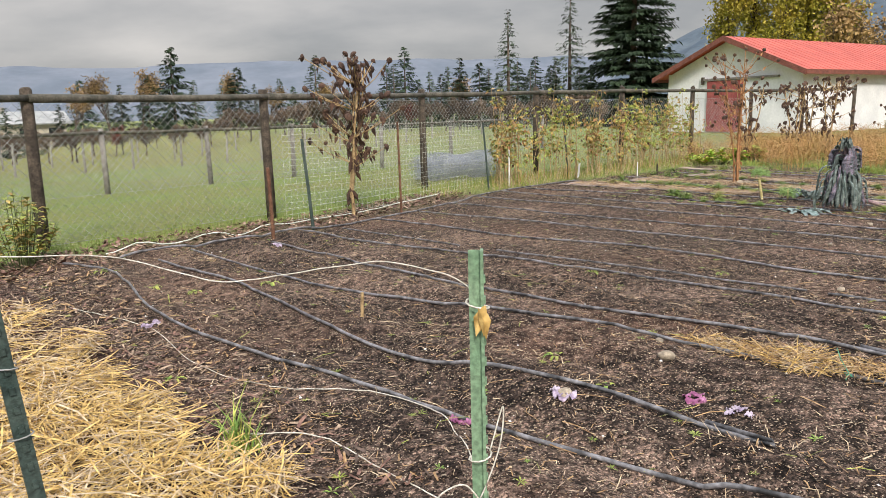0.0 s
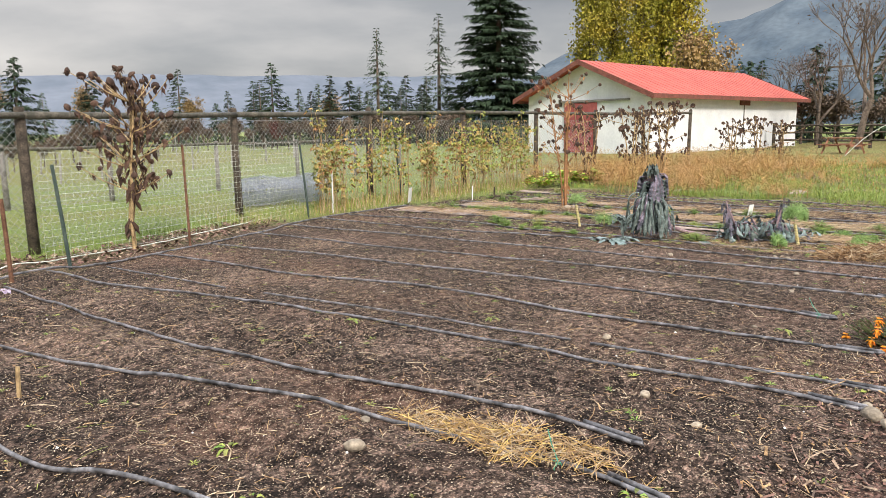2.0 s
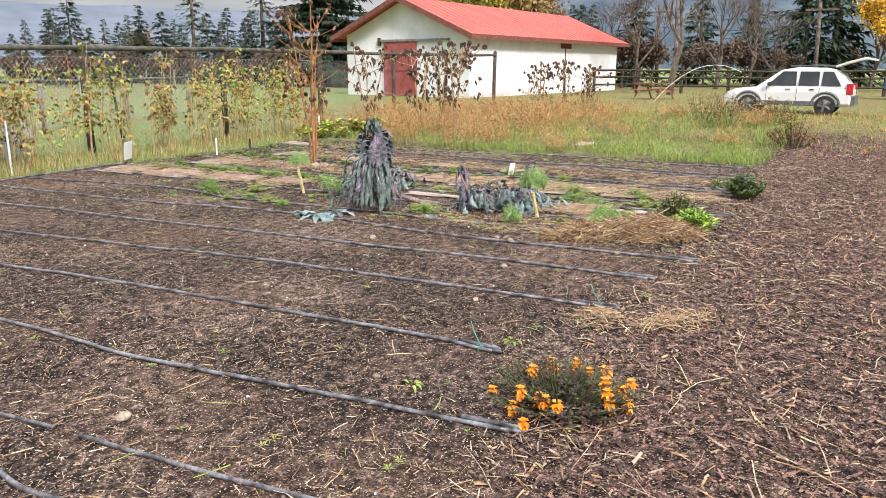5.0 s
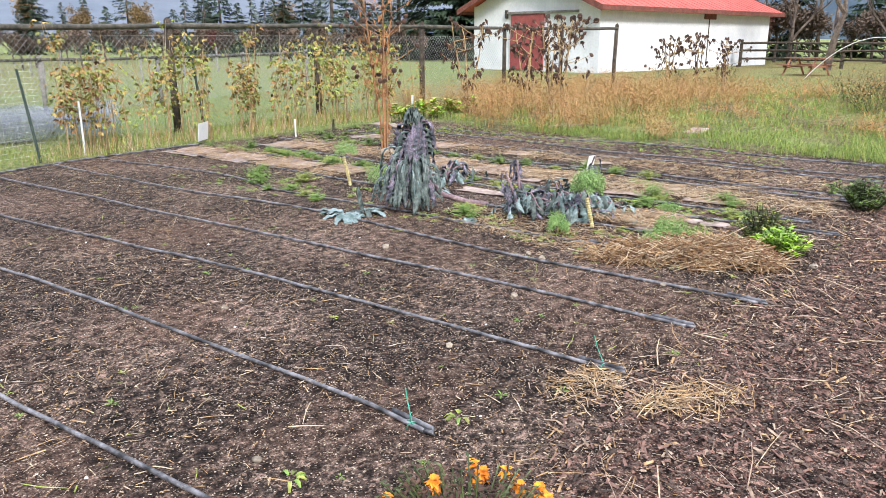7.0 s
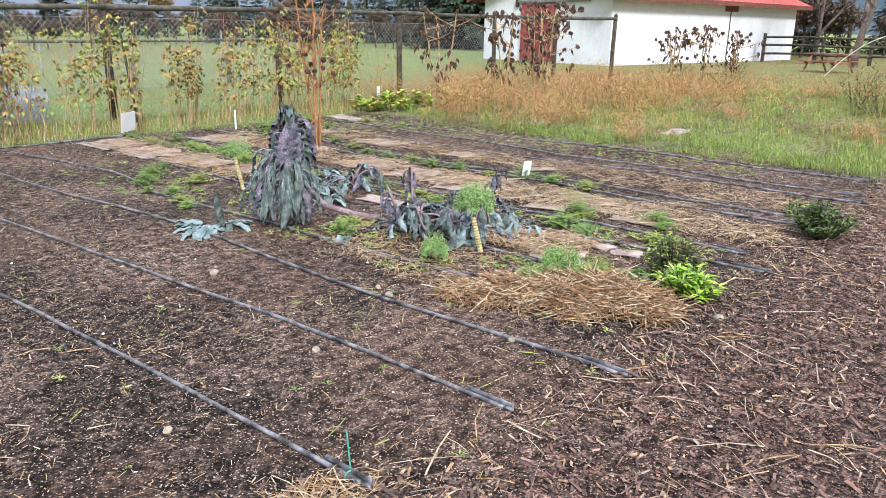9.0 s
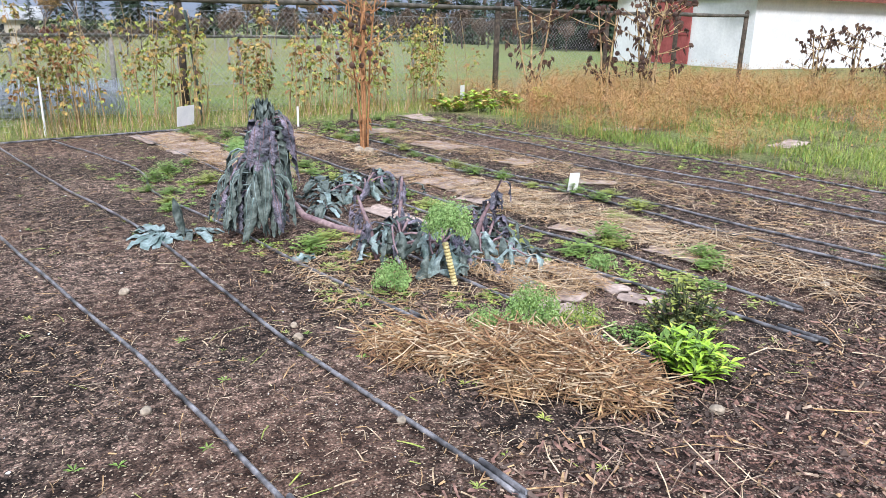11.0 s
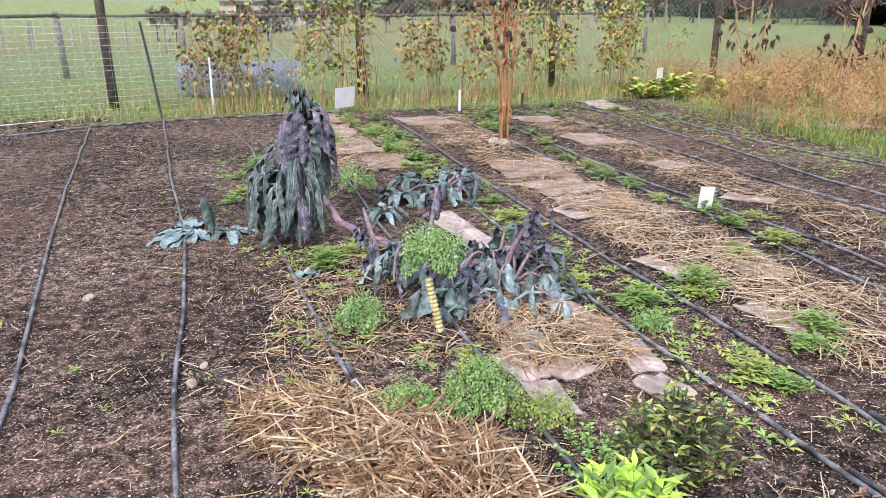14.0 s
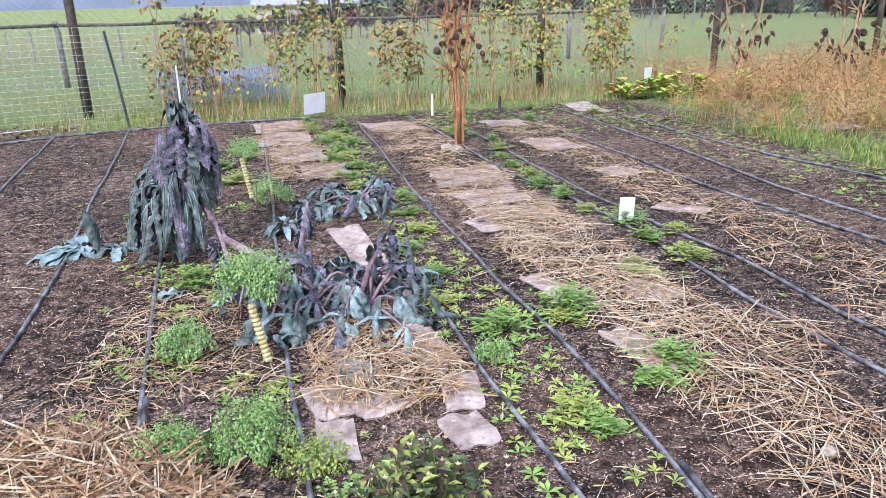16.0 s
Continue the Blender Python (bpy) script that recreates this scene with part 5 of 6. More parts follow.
# ---- raspberry canes along the fence ----
def canes(n, h, leaves, mats, bare=3):
    t = thing("raspberry_canes", 0, 0, 0, "clump of raspberry canes with yellowing autumn leaves", "canes", "raspberry row")
    st, lf = Build(), Build()
    for k in range(n + bare):
        a = rnd(0, 6.28)
        x0, y0 = rnd(-0.45, 0.45), rnd(-0.16, 0.16)
        hh, w = h * rnd(0.6, 1.06), rnd(0.08, 0.34)
        pts = [Vector((x0 + math.cos(a) * w * (q / 6) ** 1.6, y0 + math.sin(a) * w * 0.6 * (q / 6) ** 1.6, hh * (q / 6) - (0.08 * hh * (q / 6) ** 4))) for q in range(7)]
        st.tube(pts, [0.0075 - 0.0008 * q for q in range(7)], 4, caps=False)
        if k >= n:
            continue
        # leaves sit in uneven tufts, most of them high on the cane
        tufts = [rnd(0.16, 1.0) ** 0.75 for _ in range(9)]
        for _ in range(leaves):
            g = min(0.999, max(0.1, R.choice(tufts) + R.gauss(0, 0.035))) * 5.99
            p = pts[int(g)].lerp(pts[int(g) + 1], g - int(g))
            c = rnd(0, 6.28)
            stalk = Vector((math.cos(c), math.sin(c), rnd(-0.3, 0.5))) * rnd(0.03, 0.15)
            slot = R.choices(range(len(mats)), [5, 4, 2])[0]
            for s in (-0.8, 0, 0.8):
                lf.leaf(p + stalk, (math.cos(c + s), math.sin(c + s), rnd(-1.2, 0.1)), (rnd(-0.7, 0.7), rnd(-0.7, 0.7), 1), rnd(0.04, 0.085), rnd(0.03, 0.055), 0.4, slot)
    for k in range(130):
        lf.blade((rnd(-0.4, 0.4), rnd(-0.2, 0.2), 0), (rnd(-0.3, 0.3), rnd(-0.3, 0.3), 1), (rnd(-0.3, 0.3), rnd(-0.3, 0.3), -0.1), rnd(0.1, 0.42), 0.008, R.choice((3, 0, 1)))
    st.ob("stalks", "cane", t)
    lf.ob("leaves", [*mats, "straw_pale"], t)
    return t


sources = [canes(9, 1.9, 36, ["olive", "ochre", "stalk"]), canes(7, 1.75, 26, ["yellow_green", "ochre", "stalk"]), canes(10, 1.95, 36, ["yellow_green", "ochre", "olive"]), canes(4, 1.6, 16, ["ochre", "yellow_green", "brown_leaf"], 5)]
spots = [(10.4, 9.95, 0), (11.15, 10.0, 1), (12.0, 10.05, 2), (12.45, 10.1, 3), (13.3, 10.1, 0), (13.85, 10.15, 1), (14.5, 10.2, 3), (15.2, 10.2, 2), (15.9, 10.2, 1), (16.6, 10.2, 2), (10.8, 10.1, 3), (14.9, 10.3, 3), (17.2, 10.3, 1)]
used = set()
for x, y, k in spots:
    m = pose(x, y, height(x, y), 0, 0, rnd(0, 360))
    if k in used:
        copy_thing(sources[k], m)
    else:
        sources[k].matrix_world = m
        used.add(k)


# ---- row greens ----
def ferny(r, h, n, mat):
    t = thing("carrot_top", 0, 0, 0, "tuft of ferny green carrot tops in the row", "carrot", "carrot tops")
    b = Build()
    for k in range(n):
        a, f = rnd(0, 6.28), rnd(0.1, 1)
        tip = Vector((math.cos(a) * r * f, math.sin(a) * r * f, h * (1.05 - 0.6 * f) * rnd(0.7, 1.1)))
        b.blade((0, 0, 0), tip, (0, 0, -0.1), tip.length, 0.006)
        for q in range(7):
            p = tip * (0.45 + 0.55 * q / 7)
            c = rnd(0, 6.28)
            b.leaf(p, (math.cos(c), math.sin(c), 0.3), (0, 0, 1), rnd(0.03, 0.055), 0.013, 0.3)
    b.ob("leaves", mat, t)
    return t


fa, fb, fc = ferny(0.17, 0.18, 34, "green"), ferny(0.15, 0.15, 30, "yellow_green"), ferny(0.12, 0.13, 24, "green")
sites = []
for k in range(16):
    sites.append((12.1 + rnd(-0.14, 0.18), 2.3 + k * 0.42))
for k in range(15):
    sites.append((13.55 + rnd(-0.12, 0.2), 2.9 + k * 0.4))
for k in range(12):
    sites.append((11.95 + rnd(-0.15, 0.15), 5.8 + k * 0.3))
sites += [(13.15, 2.75), (13.2, 2.9), (12.55, 2.4), (12.5, 2.3), (12.6, 1.6), (12.75, 1.75), (12.2, 1.5), (12.25, 1.35), (10.55, 5.6), (10.4, 5.2), (10.3, 4.9), (10.75, 3.4), (10.95, 3.55), (10.4, 5.8), (10.6, 6.2), (11.0, 5.9), (11.1, 6.8), (10.8, 6.5), (13.8, 3.4), (14.2, 8.6), (14.6, 8.2), (15.6, 8.4), (14.0, 9.0), (15.0, 9.2), (13.2, 9.3), (16.2, 8.6)]
for k, (x, y) in enumerate(sites):
    src = (fa, fb, fc)[k % 3]
    s = rnd(0.85, 1.35)
    m = pose(x, y, height(x, y) - 0.01, 0, 0, rnd(0, 360)) @ Matrix.Diagonal((s, s, s * rnd(0.45, 0.75), 1))
    if k < 3:
        src.matrix_world = m
    else:
        copy_thing(src, m).matrix_basis = m
for x, y, s in ((17.2, 9.4, 1.0), (17.7, 9.2, 0.9), (16.8, 9.7, 0.9), (18.3, 9.0, 0.9)):
    leafy(x, y, 0.42 * s, 0.42 * s, 150, 0.17, 0.12, ["lime", "lime", "yellow_green", "straw_gold"], "squash_plant", "yellowing squash plant with broad leaves", "squash", "squash plants")


# ---- cardboard mulch sheets ----
def card(x, y, w, d, turn):
    b = Build()
    n = 6
    vs, fs = [], []
    for j in range(n + 1):
        for i in range(n + 1):
            u, v = i / n - 0.5, j / n - 0.5
            e = 1 + 0.3 * noise.noise((x + u * 3, y + v * 3, 3)) * (1 if max(abs(u), abs(v)) > 0.45 else 0)
            px, py = u * w * e, v * d * e
            q = Matrix.Rotation(radians(turn), 2) @ Vector((px, py))
            vs.append((q.x, q.y, height(x + q.x, y + q.y) + 0.014 + 0.012 * noise.noise((px * 9 + x, py * 9 + y, 1))))
    k = len(vs)
    vs += [(a, c, z - 0.006) for a, c, z in vs]
    for j in range(n):
        for i in range(n):
            p = j * (n + 1) + i
            fs.append((p, p + 1, p + n + 2, p + n + 1))
            fs.append((p + k + n + 1, p + k + n + 2, p + k + 1, p + k))
    b.add(vs, fs)
    o = b.ob("cardboard_sheet", "card")
    o.location = (x, y, 0)
    return tagged(o, "weathered pinkish-grey cardboard laid as mulch between rows", "cardboard", "cardboard sheets")


for x, y, w, d, a in ((11.5, 8.9, 0.6, 0.8, 4), (11.52, 7.9, 0.55, 0.9, -6), (11.6, 6.9, 0.5, 0.8, 5), (11.78, 6.0, 0.42, 0.6, 0), (11.72, 3.75, 0.22, 0.8, 5), (11.78, 3.0, 0.2, 0.7, -4), (11.8, 2.3, 0.16, 0.6, 6), (11.84, 1.78, 0.15, 0.3, -8), (11.78, 1.48, 0.17, 0.22, 10), (11.31, 1.85, 0.14, 0.28, 8), (11.32, 1.55, 0.14, 0.26, -4), (11.5, 1.75, 0.2, 0.16, 20), (12.85, 8.4, 0.6, 0.7, 3), (12.95, 5.45, 0.62, 0.75, -5), (12.92, 4.7, 0.55, 0.5, 8), (12.95, 4.2, 0.6, 0.35, -3), (12.65, 3.95, 0.2, 0.3, 12), (12.62, 2.75, 0.16, 0.4, 10), (12.7, 1.9, 0.17, 0.45, 8), (13.1, 2.5, 0.2, 0.3, 30), (14.1, 3.85, 0.2, 0.35, 35), (14.25, 6.6, 0.5, 0.6, 5), (14.3, 5.2, 0.3, 0.35, 12), (15.75, 9.0, 0.45, 1.0, -8), (14.2, 8.0, 0.5, 0.5, 3), (17.6, 6.4, 0.7, 0.4, 4), (18.4, 4.2, 0.8, 0.3, 10)):
    card(x, y, w, d, a)


# ---- bare wire roll, sign, tags, stakes ----
roll = thing("wire_netting_roll", 10.75, 11.75, height(10.75, 11.75), "roll of blue-grey wire netting lying on the grass", "wire roll", turn=-8)
b = Build()
for s in range(60):
    for way in (1, -1):
        pts = []
        for q in range(13):
            a = way * 2 * math.pi * q / 12 + s * 0.21
            x = -0.95 + s * 0.032 + q * 0.012
            rr = (0.3 + 0.07 * noise.noise((s * 0.3, q * 0.5, way))) * (0.7 + 0.3 * abs(math.sin(0.35 + s * 0.085))) 
            pts.append((x, rr * math.cos(a) * 1.1, 0.3 + rr * math.sin(a) * 0.95))
        b.tube(pts, 0.003, 3, caps=False)
        if s % 2:
            b.tube([(p[0], p[1] * 0.72, 0.3 + (p[2] - 0.3) * 0.72) for p in pts], 0.003, 3, caps=False)
b.ob("netting", "bluewire", roll)
b = Build()
for k in range(70):
    a, rr = k * 0.7, 0.26 * (1 - k / 90)
    b.tube([(-0.93, rr * math.cos(a), 0.3 + rr * math.sin(a)), (0.95, rr * math.cos(a + 1.2), 0.3 + rr * math.sin(a + 1.2))], 0.003, 3, caps=False)
b.ob("inner_layers", "bluewire", roll)


def placard(x, y, z, w, h, tilt, turn, label, group=""):
    t = thing("plant_sign", x, y, height(x, y), label, "sign", group, turn)
    m = pose(0, 0, z, tilt, 0, 0)
    Build().box((-w / 2, -0.006, -h / 2), (w / 2, 0.0, h / 2), 0, m).ob("panel", "white", t)
    Build().tube([(0, 0.012, -0.05), (0, 0.012, z + h * 0.3)], 0.007, 5).ob("stake", "grey_pole", t)
    return t


placard(12.02, 9.45, 0.2, 0.36, 0.27, 5, 33, "blank white plastic sign on a stake")
placard(13.55, 3.64, 0.11, 0.1, 0.17, 12, -20, "small white plant tag standing in the row")
placard(17.1, 9.68, 0.3, 0.2, 0.3, 0, 30, "white plastic tag beside the squash")
placard(13.57, 9.15, 0.14, 0.03, 0.3, 0, 0, "narrow white row marker stick")


def stake(x, y, h, mat, r, dx, dy, label, group):
    z = height(x, y)
    b = Build().tube([(x, y, z - 0.1), (x + dx * 0.5, y + dy * 0.5, z + h / 2), (x + dx, y + dy, z + h)], [r, r, r * 0.9], 6)
    return tagged(b.ob("garden_stake", mat), label, "stake", group)


stake(4.36, 7.74, 0.83, "rust", 0.022, -0.02, 0, "rusty brown steel stake at the bed's edge", "metal stakes")
stake(5.03, 7.96, 1.12, "tpost_dark", 0.02, -0.1, 0, "dark green steel stake at the bed's edge", "metal stakes")
stake(6.62, 8.24, 1.28, "rust", 0.016, -0.02, 0, "thin rusty steel stake with a white tip", "metal stakes")
stake(9.66, 9.58, 1.2, "tpost_dark", 0.018, -0.14, 0.0, "leaning dark steel stake by the header hose", "metal stakes")
stake(10.3, 9.7, 0.75, "white", 0.014, 0.0, 0, "pale plastic stake among the canes", "metal stakes")
stake(12.5, 10.1, 1.6, "tpost_dark", 0.02, -0.12, 0.1, "tall dark steel stake among the canes", "metal stakes")
stake(3.05, 4.09, 0.17, "cane", 0.012, 0.01, 0, "short pale wooden peg in the soil", "wooden pegs")
stake(14.6, 9.35, 0.18, "post", 0.02, 0.01, 0, "short dark wooden peg in the soil", "wooden pegs")

# pale welded mesh on the stakes
mesh_fence = thing("welded_wire_mesh", 0, 0, 0, "pale welded garden mesh tied to the stakes", "wire mesh")
mrun = [(5.1, 8.75), (6.7, 9.05), (8.6, 9.75), (10.0, 10.15)]
b = Build()
for (xa, ya), (xb, yb) in zip(mrun, mrun[1:]):
    n = int(math.hypot(xb - xa, yb - ya) / 0.1)
    for k in range(n):
        f = k / n
        x, y = xa + (xb - xa) * f, ya + (yb - ya) * f
        b.tube([(x, y, 0.02), (x, y, 1.25)], 0.0012, 3, caps=False)
    for q in range(16):
        z = 0.03 + q * 0.08
        b.tube([(xa, ya, z), ((xa + xb) / 2, (ya + yb) / 2, z + rnd(-0.02, 0.02)), (xb, yb, z)], 0.0016, 3, caps=False)
b.ob("mesh", "white_wire", mesh_fence)


# ---- near steel posts with twine ----
def tee_post(x, y, h, dx, dy, turn, mat, label):
    t = thing("tee_post", x, y, height(x, y), label, "fence post", "steel tee posts", turn)
    b = Build()
    sh = Matrix(((1, 0, dx / h, 0), (0, 1, dy / h, 0), (0, 0, 1, 0), (0, 0, 0, 1)))
    b.box((-0.021, -0.004, -0.1), (0.021, 0.004, h), 0, sh)
    b.box((-0.004, 0.004, -0.1), (0.004, 0.034, h), 0, sh)
    for k in range(int(h / 0.055)):
        b.box((-0.007, -0.0085, k * 0.055 + 0.02), (0.007, -0.004, k * 0.055 + 0.04), 0, sh)
    b.ob("post", mat, t)
    b = Build()
    for z in (0.3, 0.33, 0.48, 0.9) if mat == "tpost" else (0.55, 0.75):
        ox, oy = dx * z / h, dy * z / h
        b.tube([(ox + 0.032 * math.cos(a), oy + 0.012 + 0.03 * math.sin(a), z + 0.012 * math.sin(a * 0.5 + z * 9)) for a in [k * 0.6 for k in range(12)]], 0.0025, 4)
    b.ob("twine", "string" if mat == "tpost" else "wire", t)
    return t


tee_post(1.585, 1.385, 1.04, -0.045, -0.0, 45, "tpost", "green painted steel tee post tied with white twine")
tee_post(0.7, 2.2, 1.12, -0.1, 0.02, 10, "tpost_dark", "dark green steel tee post beside the straw")


def twine(pts, r=0.0035, mat="string", label="loose white baling twine lying on the soil"):
    pts = [Vector(p) for p in pts]
    out = []
    for i in range(len(pts) - 1):
        p0, p1, p2, p3 = pts[max(i - 1, 0)], pts[i], pts[i + 1], pts[min(i + 2, len(pts) - 1)]
        for k in range(10):
            s = k / 10
            out.append(0.5 * (2 * p1 + (p2 - p0) * s + (2 * p0 - 5 * p1 + 4 * p2 - p3) * s * s + (3 * p1 - p0 - 3 * p2 + p3) * s ** 3))
    out.append(pts[-1])
    for p in out:
        p.z += height(p.x, p.y) + r
    return tagged(Build().tube(out, r, 5).ob("twine", mat, smooth=True), label, "twine", "loose twine")


twine([(1.57, 1.39, 0.9), (1.54, 1.41, 0.95), (1.48, 1.47, 0.99), (1.37, 1.58, 1.01), (1.22, 1.73, 0.98), (1.11, 1.84, 0.96), (1.03, 1.91, 0.98), (0.88, 2.06, 1.03), (0.62, 2.2, 1.05)], 0.0016, label="white baling twine strung between two steel posts")
twine([(1.7, 6.0, 0.01), (1.93, 4.99, 0), (1.87, 4.07, 0), (2.01, 3.31, 0), (2.35, 2.6, 0.02), (2.25, 2.25, 0.0), (2.04, 1.9, 0), (1.9, 1.75, 0)], 0.0028)
twine([(1.63, 2.92, 0.02), (1.82, 2.66, 0.03), (1.86, 2.29, 0), (1.87, 1.9, 0)], 0.0028)
twine([(1.57, 1.34, 0.3), (1.5, 1.37, 0.42), (1.43, 1.4, 0.4), (1.5, 1.36, 0.34), (1.58, 1.33, 0.5), (1.6, 1.33, 0.62), (1.57, 1.35, 0.5)], 0.0022, label="white twine looped round the green post")
twine([(2.6, 8.05, 0.02), (4.0, 8.25, 0.02), (5.3, 8.6, 0.02), (6.5, 8.85, 0.02), (8.6, 9.7, 0.02)], 0.008, "white_wire", "pale hose along the foot of the fence")
withered = thing("withered_leaf", 1.53, 1.33, height(1.53, 1.33) + 0.88, "withered tan leaf caught on the twine", "leaf")
b = Build()
for k in range(5):
    b.leaf((rnd(-0.015, 0.015), 0, 0.03), (rnd(-0.4, 0.4), rnd(-0.4, 0.4), -1), (1, rnd(-1, 1), 0), rnd(0.06, 0.1), 0.035, 0.1)
b.ob("leaf_blades", "straw_gold", withered)
for x, y, turn in ((8.6, 0.86, 20), (7.56, 1.2, 60), (4.16, 1.4, 0)):
    z = height(x, y) + 0.012
    b = Build().tube([(x + 0.02 * math.cos(a), y + 0.004 * a, z + 0.02 * math.sin(a)) for a in [k * 0.7 for k in range(12)]], 0.003, 4)
    b.tube([(x, y, z + 0.01), (x + 0.05, y + 0.07, z + 0.07), (x + 0.07, y + 0.1, z + 0.12)], 0.0028, 4)
    tagged(b.ob("plastic_tie", "green_tie"), "green plastic tie round the hose end", "tie", "hose ties")


# ---- stones and fallen cabbage leaves ----
def stone(x, y, r, sq=0.7, mat="stone", label="rounded tan fieldstone on the soil"):
    bm = bmesh.new()
    bmesh.ops.create_icosphere(bm, subdivisions=2, radius=r)
    k = rnd(0, 50)
    for v in bm.verts:
        f = 1 + 0.25 * noise.noise(v.co / r * 0.9 + Vector((k, k, k)))
        v.co = Vector((v.co.x * f * 1.15, v.co.y * f * 0.9, v.co.z * f * sq))
    me = bpy.data.meshes.new("stone")
    bm.to_mesh(me)
    bm.free()
    me.polygons.foreach_set("use_smooth", [True] * len(me.polygons))
    me.materials.append(M[mat])
    o = new("stone", me)
    o.matrix_world = pose(x, y, height(x, y) + r * sq * 0.5, 0, 0, rnd(0, 360))
    return tagged(o, label, "stone", "fieldstones")


for x, y, r in ((5.6, 0.5, 0.052), (5.53, 0.4, 0.046), (5.66, 0.36, 0.034), (5.75, 0.55, 0.03), (3.71, 2.17, 0.045), (2.89, 2.19, 0.04), (9.95, 1.15, 0.022), (11.02, 0.5, 0.03), (10.0, 2.1, 0.025), (10.05, 2.25, 0.02), (13.1, 6.65, 0.07), (13.18, 6.55, 0.06), (9.2, 1.8, 0.025), (8.3, 1.6, 0.02), (6.1, 2.2, 0.03), (5.2, 1.5, 0.03), (4.9, 1.1, 0.025), (7.0, 1.5, 0.018), (12.9, 1.0, 0.03), (7.9, 3.0, 0.022), (9.5, 3.2, 0.03), (4.0, 2.4, 0.025)):
    stone(x, y, r)
for x, y, m in ((3.41, 1.83, "cab"), (3.38, 1.58, "cab_pale"), (2.42, 2.4, "cab"), (2.9, 2.2, "cab_pale"), (1.95, 5.0, "cab_pale"), (4.1, 7.2, "cab_pale")):
    rosette(x, y, 5, 0.07, 0.07, 0.6, 0.5, [m], "cabbage_leaf", "torn purple cabbage leaf dropped on the soil", "leaf", "cabbage leaves")


# ---- straw, litter, clods, grass ----
def strands(name, n, where, lo, hi, w, mats, label, flat=0.25, cat="straw", weights=None, bias=1.0, solid=False):
    """Loose stalks strewn over an area. where() gives a place and the depth of the pile there."""
    b = Build()
    for _ in range(n):
        x, y, depth = where()
        ln, a = lo + (hi - lo) * rnd(0, 1) ** bias, rnd(0, 6.283)
        d = Vector((math.cos(a), math.sin(a), rnd(-flat, flat)))
        z = height(x, y) + 0.004 + depth * rnd(0.15, 1.0)
        p = Vector((x, y, z + abs(d.z) * ln * 0.5)) - d * ln / 2
        s = Vector((-d.y, d.x, rnd(-0.6, 0.6))) * w * rnd(0.35, 1.3) / 2
        k = Vector((rnd(-1, 1), rnd(-1, 1), rnd(0, 0.8))) * ln * 0.08
        m = p + d * ln * 0.5 + k
        e = p + d * ln
        slot = R.choices(range(len(mats)), weights)[0]
        if solid:
            b.tube([p, m, e], [s.length * 0.9, s.length, s.length * 0.7], 3, slot, False)
        elif ln < 0.07:
            b.add([p - s, p + s, e + s * 0.7, e - s * 0.7], [(0, 1, 2, 3)], slot)
        else:
            b.add([p - s, p + s, m + s, m - s, e + s * 0.7, e - s * 0.7], [(0, 1, 2, 3), (3, 2, 4, 5)], slot)
    return tagged(b.ob(name, list(mats)), label, cat, kind="stuff")


def blob(cx, cy, rx, ry, h=0.0, turn=0.0):
    c, s = math.cos(radians(turn)), math.sin(radians(turn))

    def f():
        a = rnd(0, 6.283)
        r = math.sqrt(rnd(0, 1)) * rnd(0.75, 1.08) * (1 + 0.4 * noise.noise((math.cos(a) * 2.2 + cx, math.sin(a) * 2.2 + cy, 4)))
        u, v = math.cos(a) * r * rx, math.sin(a) * r * ry
        return cx + u * c - v * s, cy + u * s + v * c, h * max(0.05, 1 - r * r) * (1 + 0.7 * noise.noise(((cx + u) * 5, (cy + v) * 5, 2)))
    return f


def patch(x0, x1, y0, y1, h=0.0, ragged=0.2):
    def f():
        while True:
            x, y = rnd(x0 - ragged, x1 + ragged), rnd(y0 - ragged, y1 + ragged)
            j = ragged * noise.noise((x * 2.2, y * 2.2, 7)) * 2
            if x0 + j < x < x1 + j and y0 + j < y < y1 + j:
                return x, y, h
    return f


def mound(name, cx, cy, rx, ry, h, turn, mat, label):
    """The solid core under a straw heap."""
    b = Build()
    c, s = math.cos(radians(turn)), math.sin(radians(turn))
    nr, na = 7, 28
    for i in range(nr + 1):
        for k in range(na):
            r, a = i / nr, 2 * math.pi * k / na
            u, v = math.cos(a) * r * rx, math.sin(a) * r * ry
            x, y = cx + u * c - v * s, cy + u * s + v * c
            b.v.append((x, y, height(x, y) - 0.02 + h * (1 - r * r) ** 0.8 * (1 + 0.25 * noise.noise((x * 6, y * 6, 1)))))
    for i in range(nr):
        for k in range(na):
            b.f.append((i * na + k, i * na + (k + 1) % na, (i + 1) * na + (k + 1) % na, (i + 1) * na + k))
            b.m.append(0)
    return b.ob(name, mat, smooth=True)


def heap(cx, cy, rx, ry, h, turn, n, mats, label, lo=0.05, hi=0.25, w=0.0068, flat=0.5):
    # core darker than the straw, so the gaps between stalks look dark
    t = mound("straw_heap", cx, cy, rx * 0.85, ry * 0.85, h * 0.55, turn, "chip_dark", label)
    tagged(t, label, "straw heap", "straw heaps")
    o = strands("loose_straw", n, blob(cx, cy, rx, ry, h, turn), lo, hi, w, mats, "", flat, weights=[4, 3, 3], solid=True)
    for k in ("label", "category"):
        if k in o:
            del o[k]
    o.parent = t
    return t


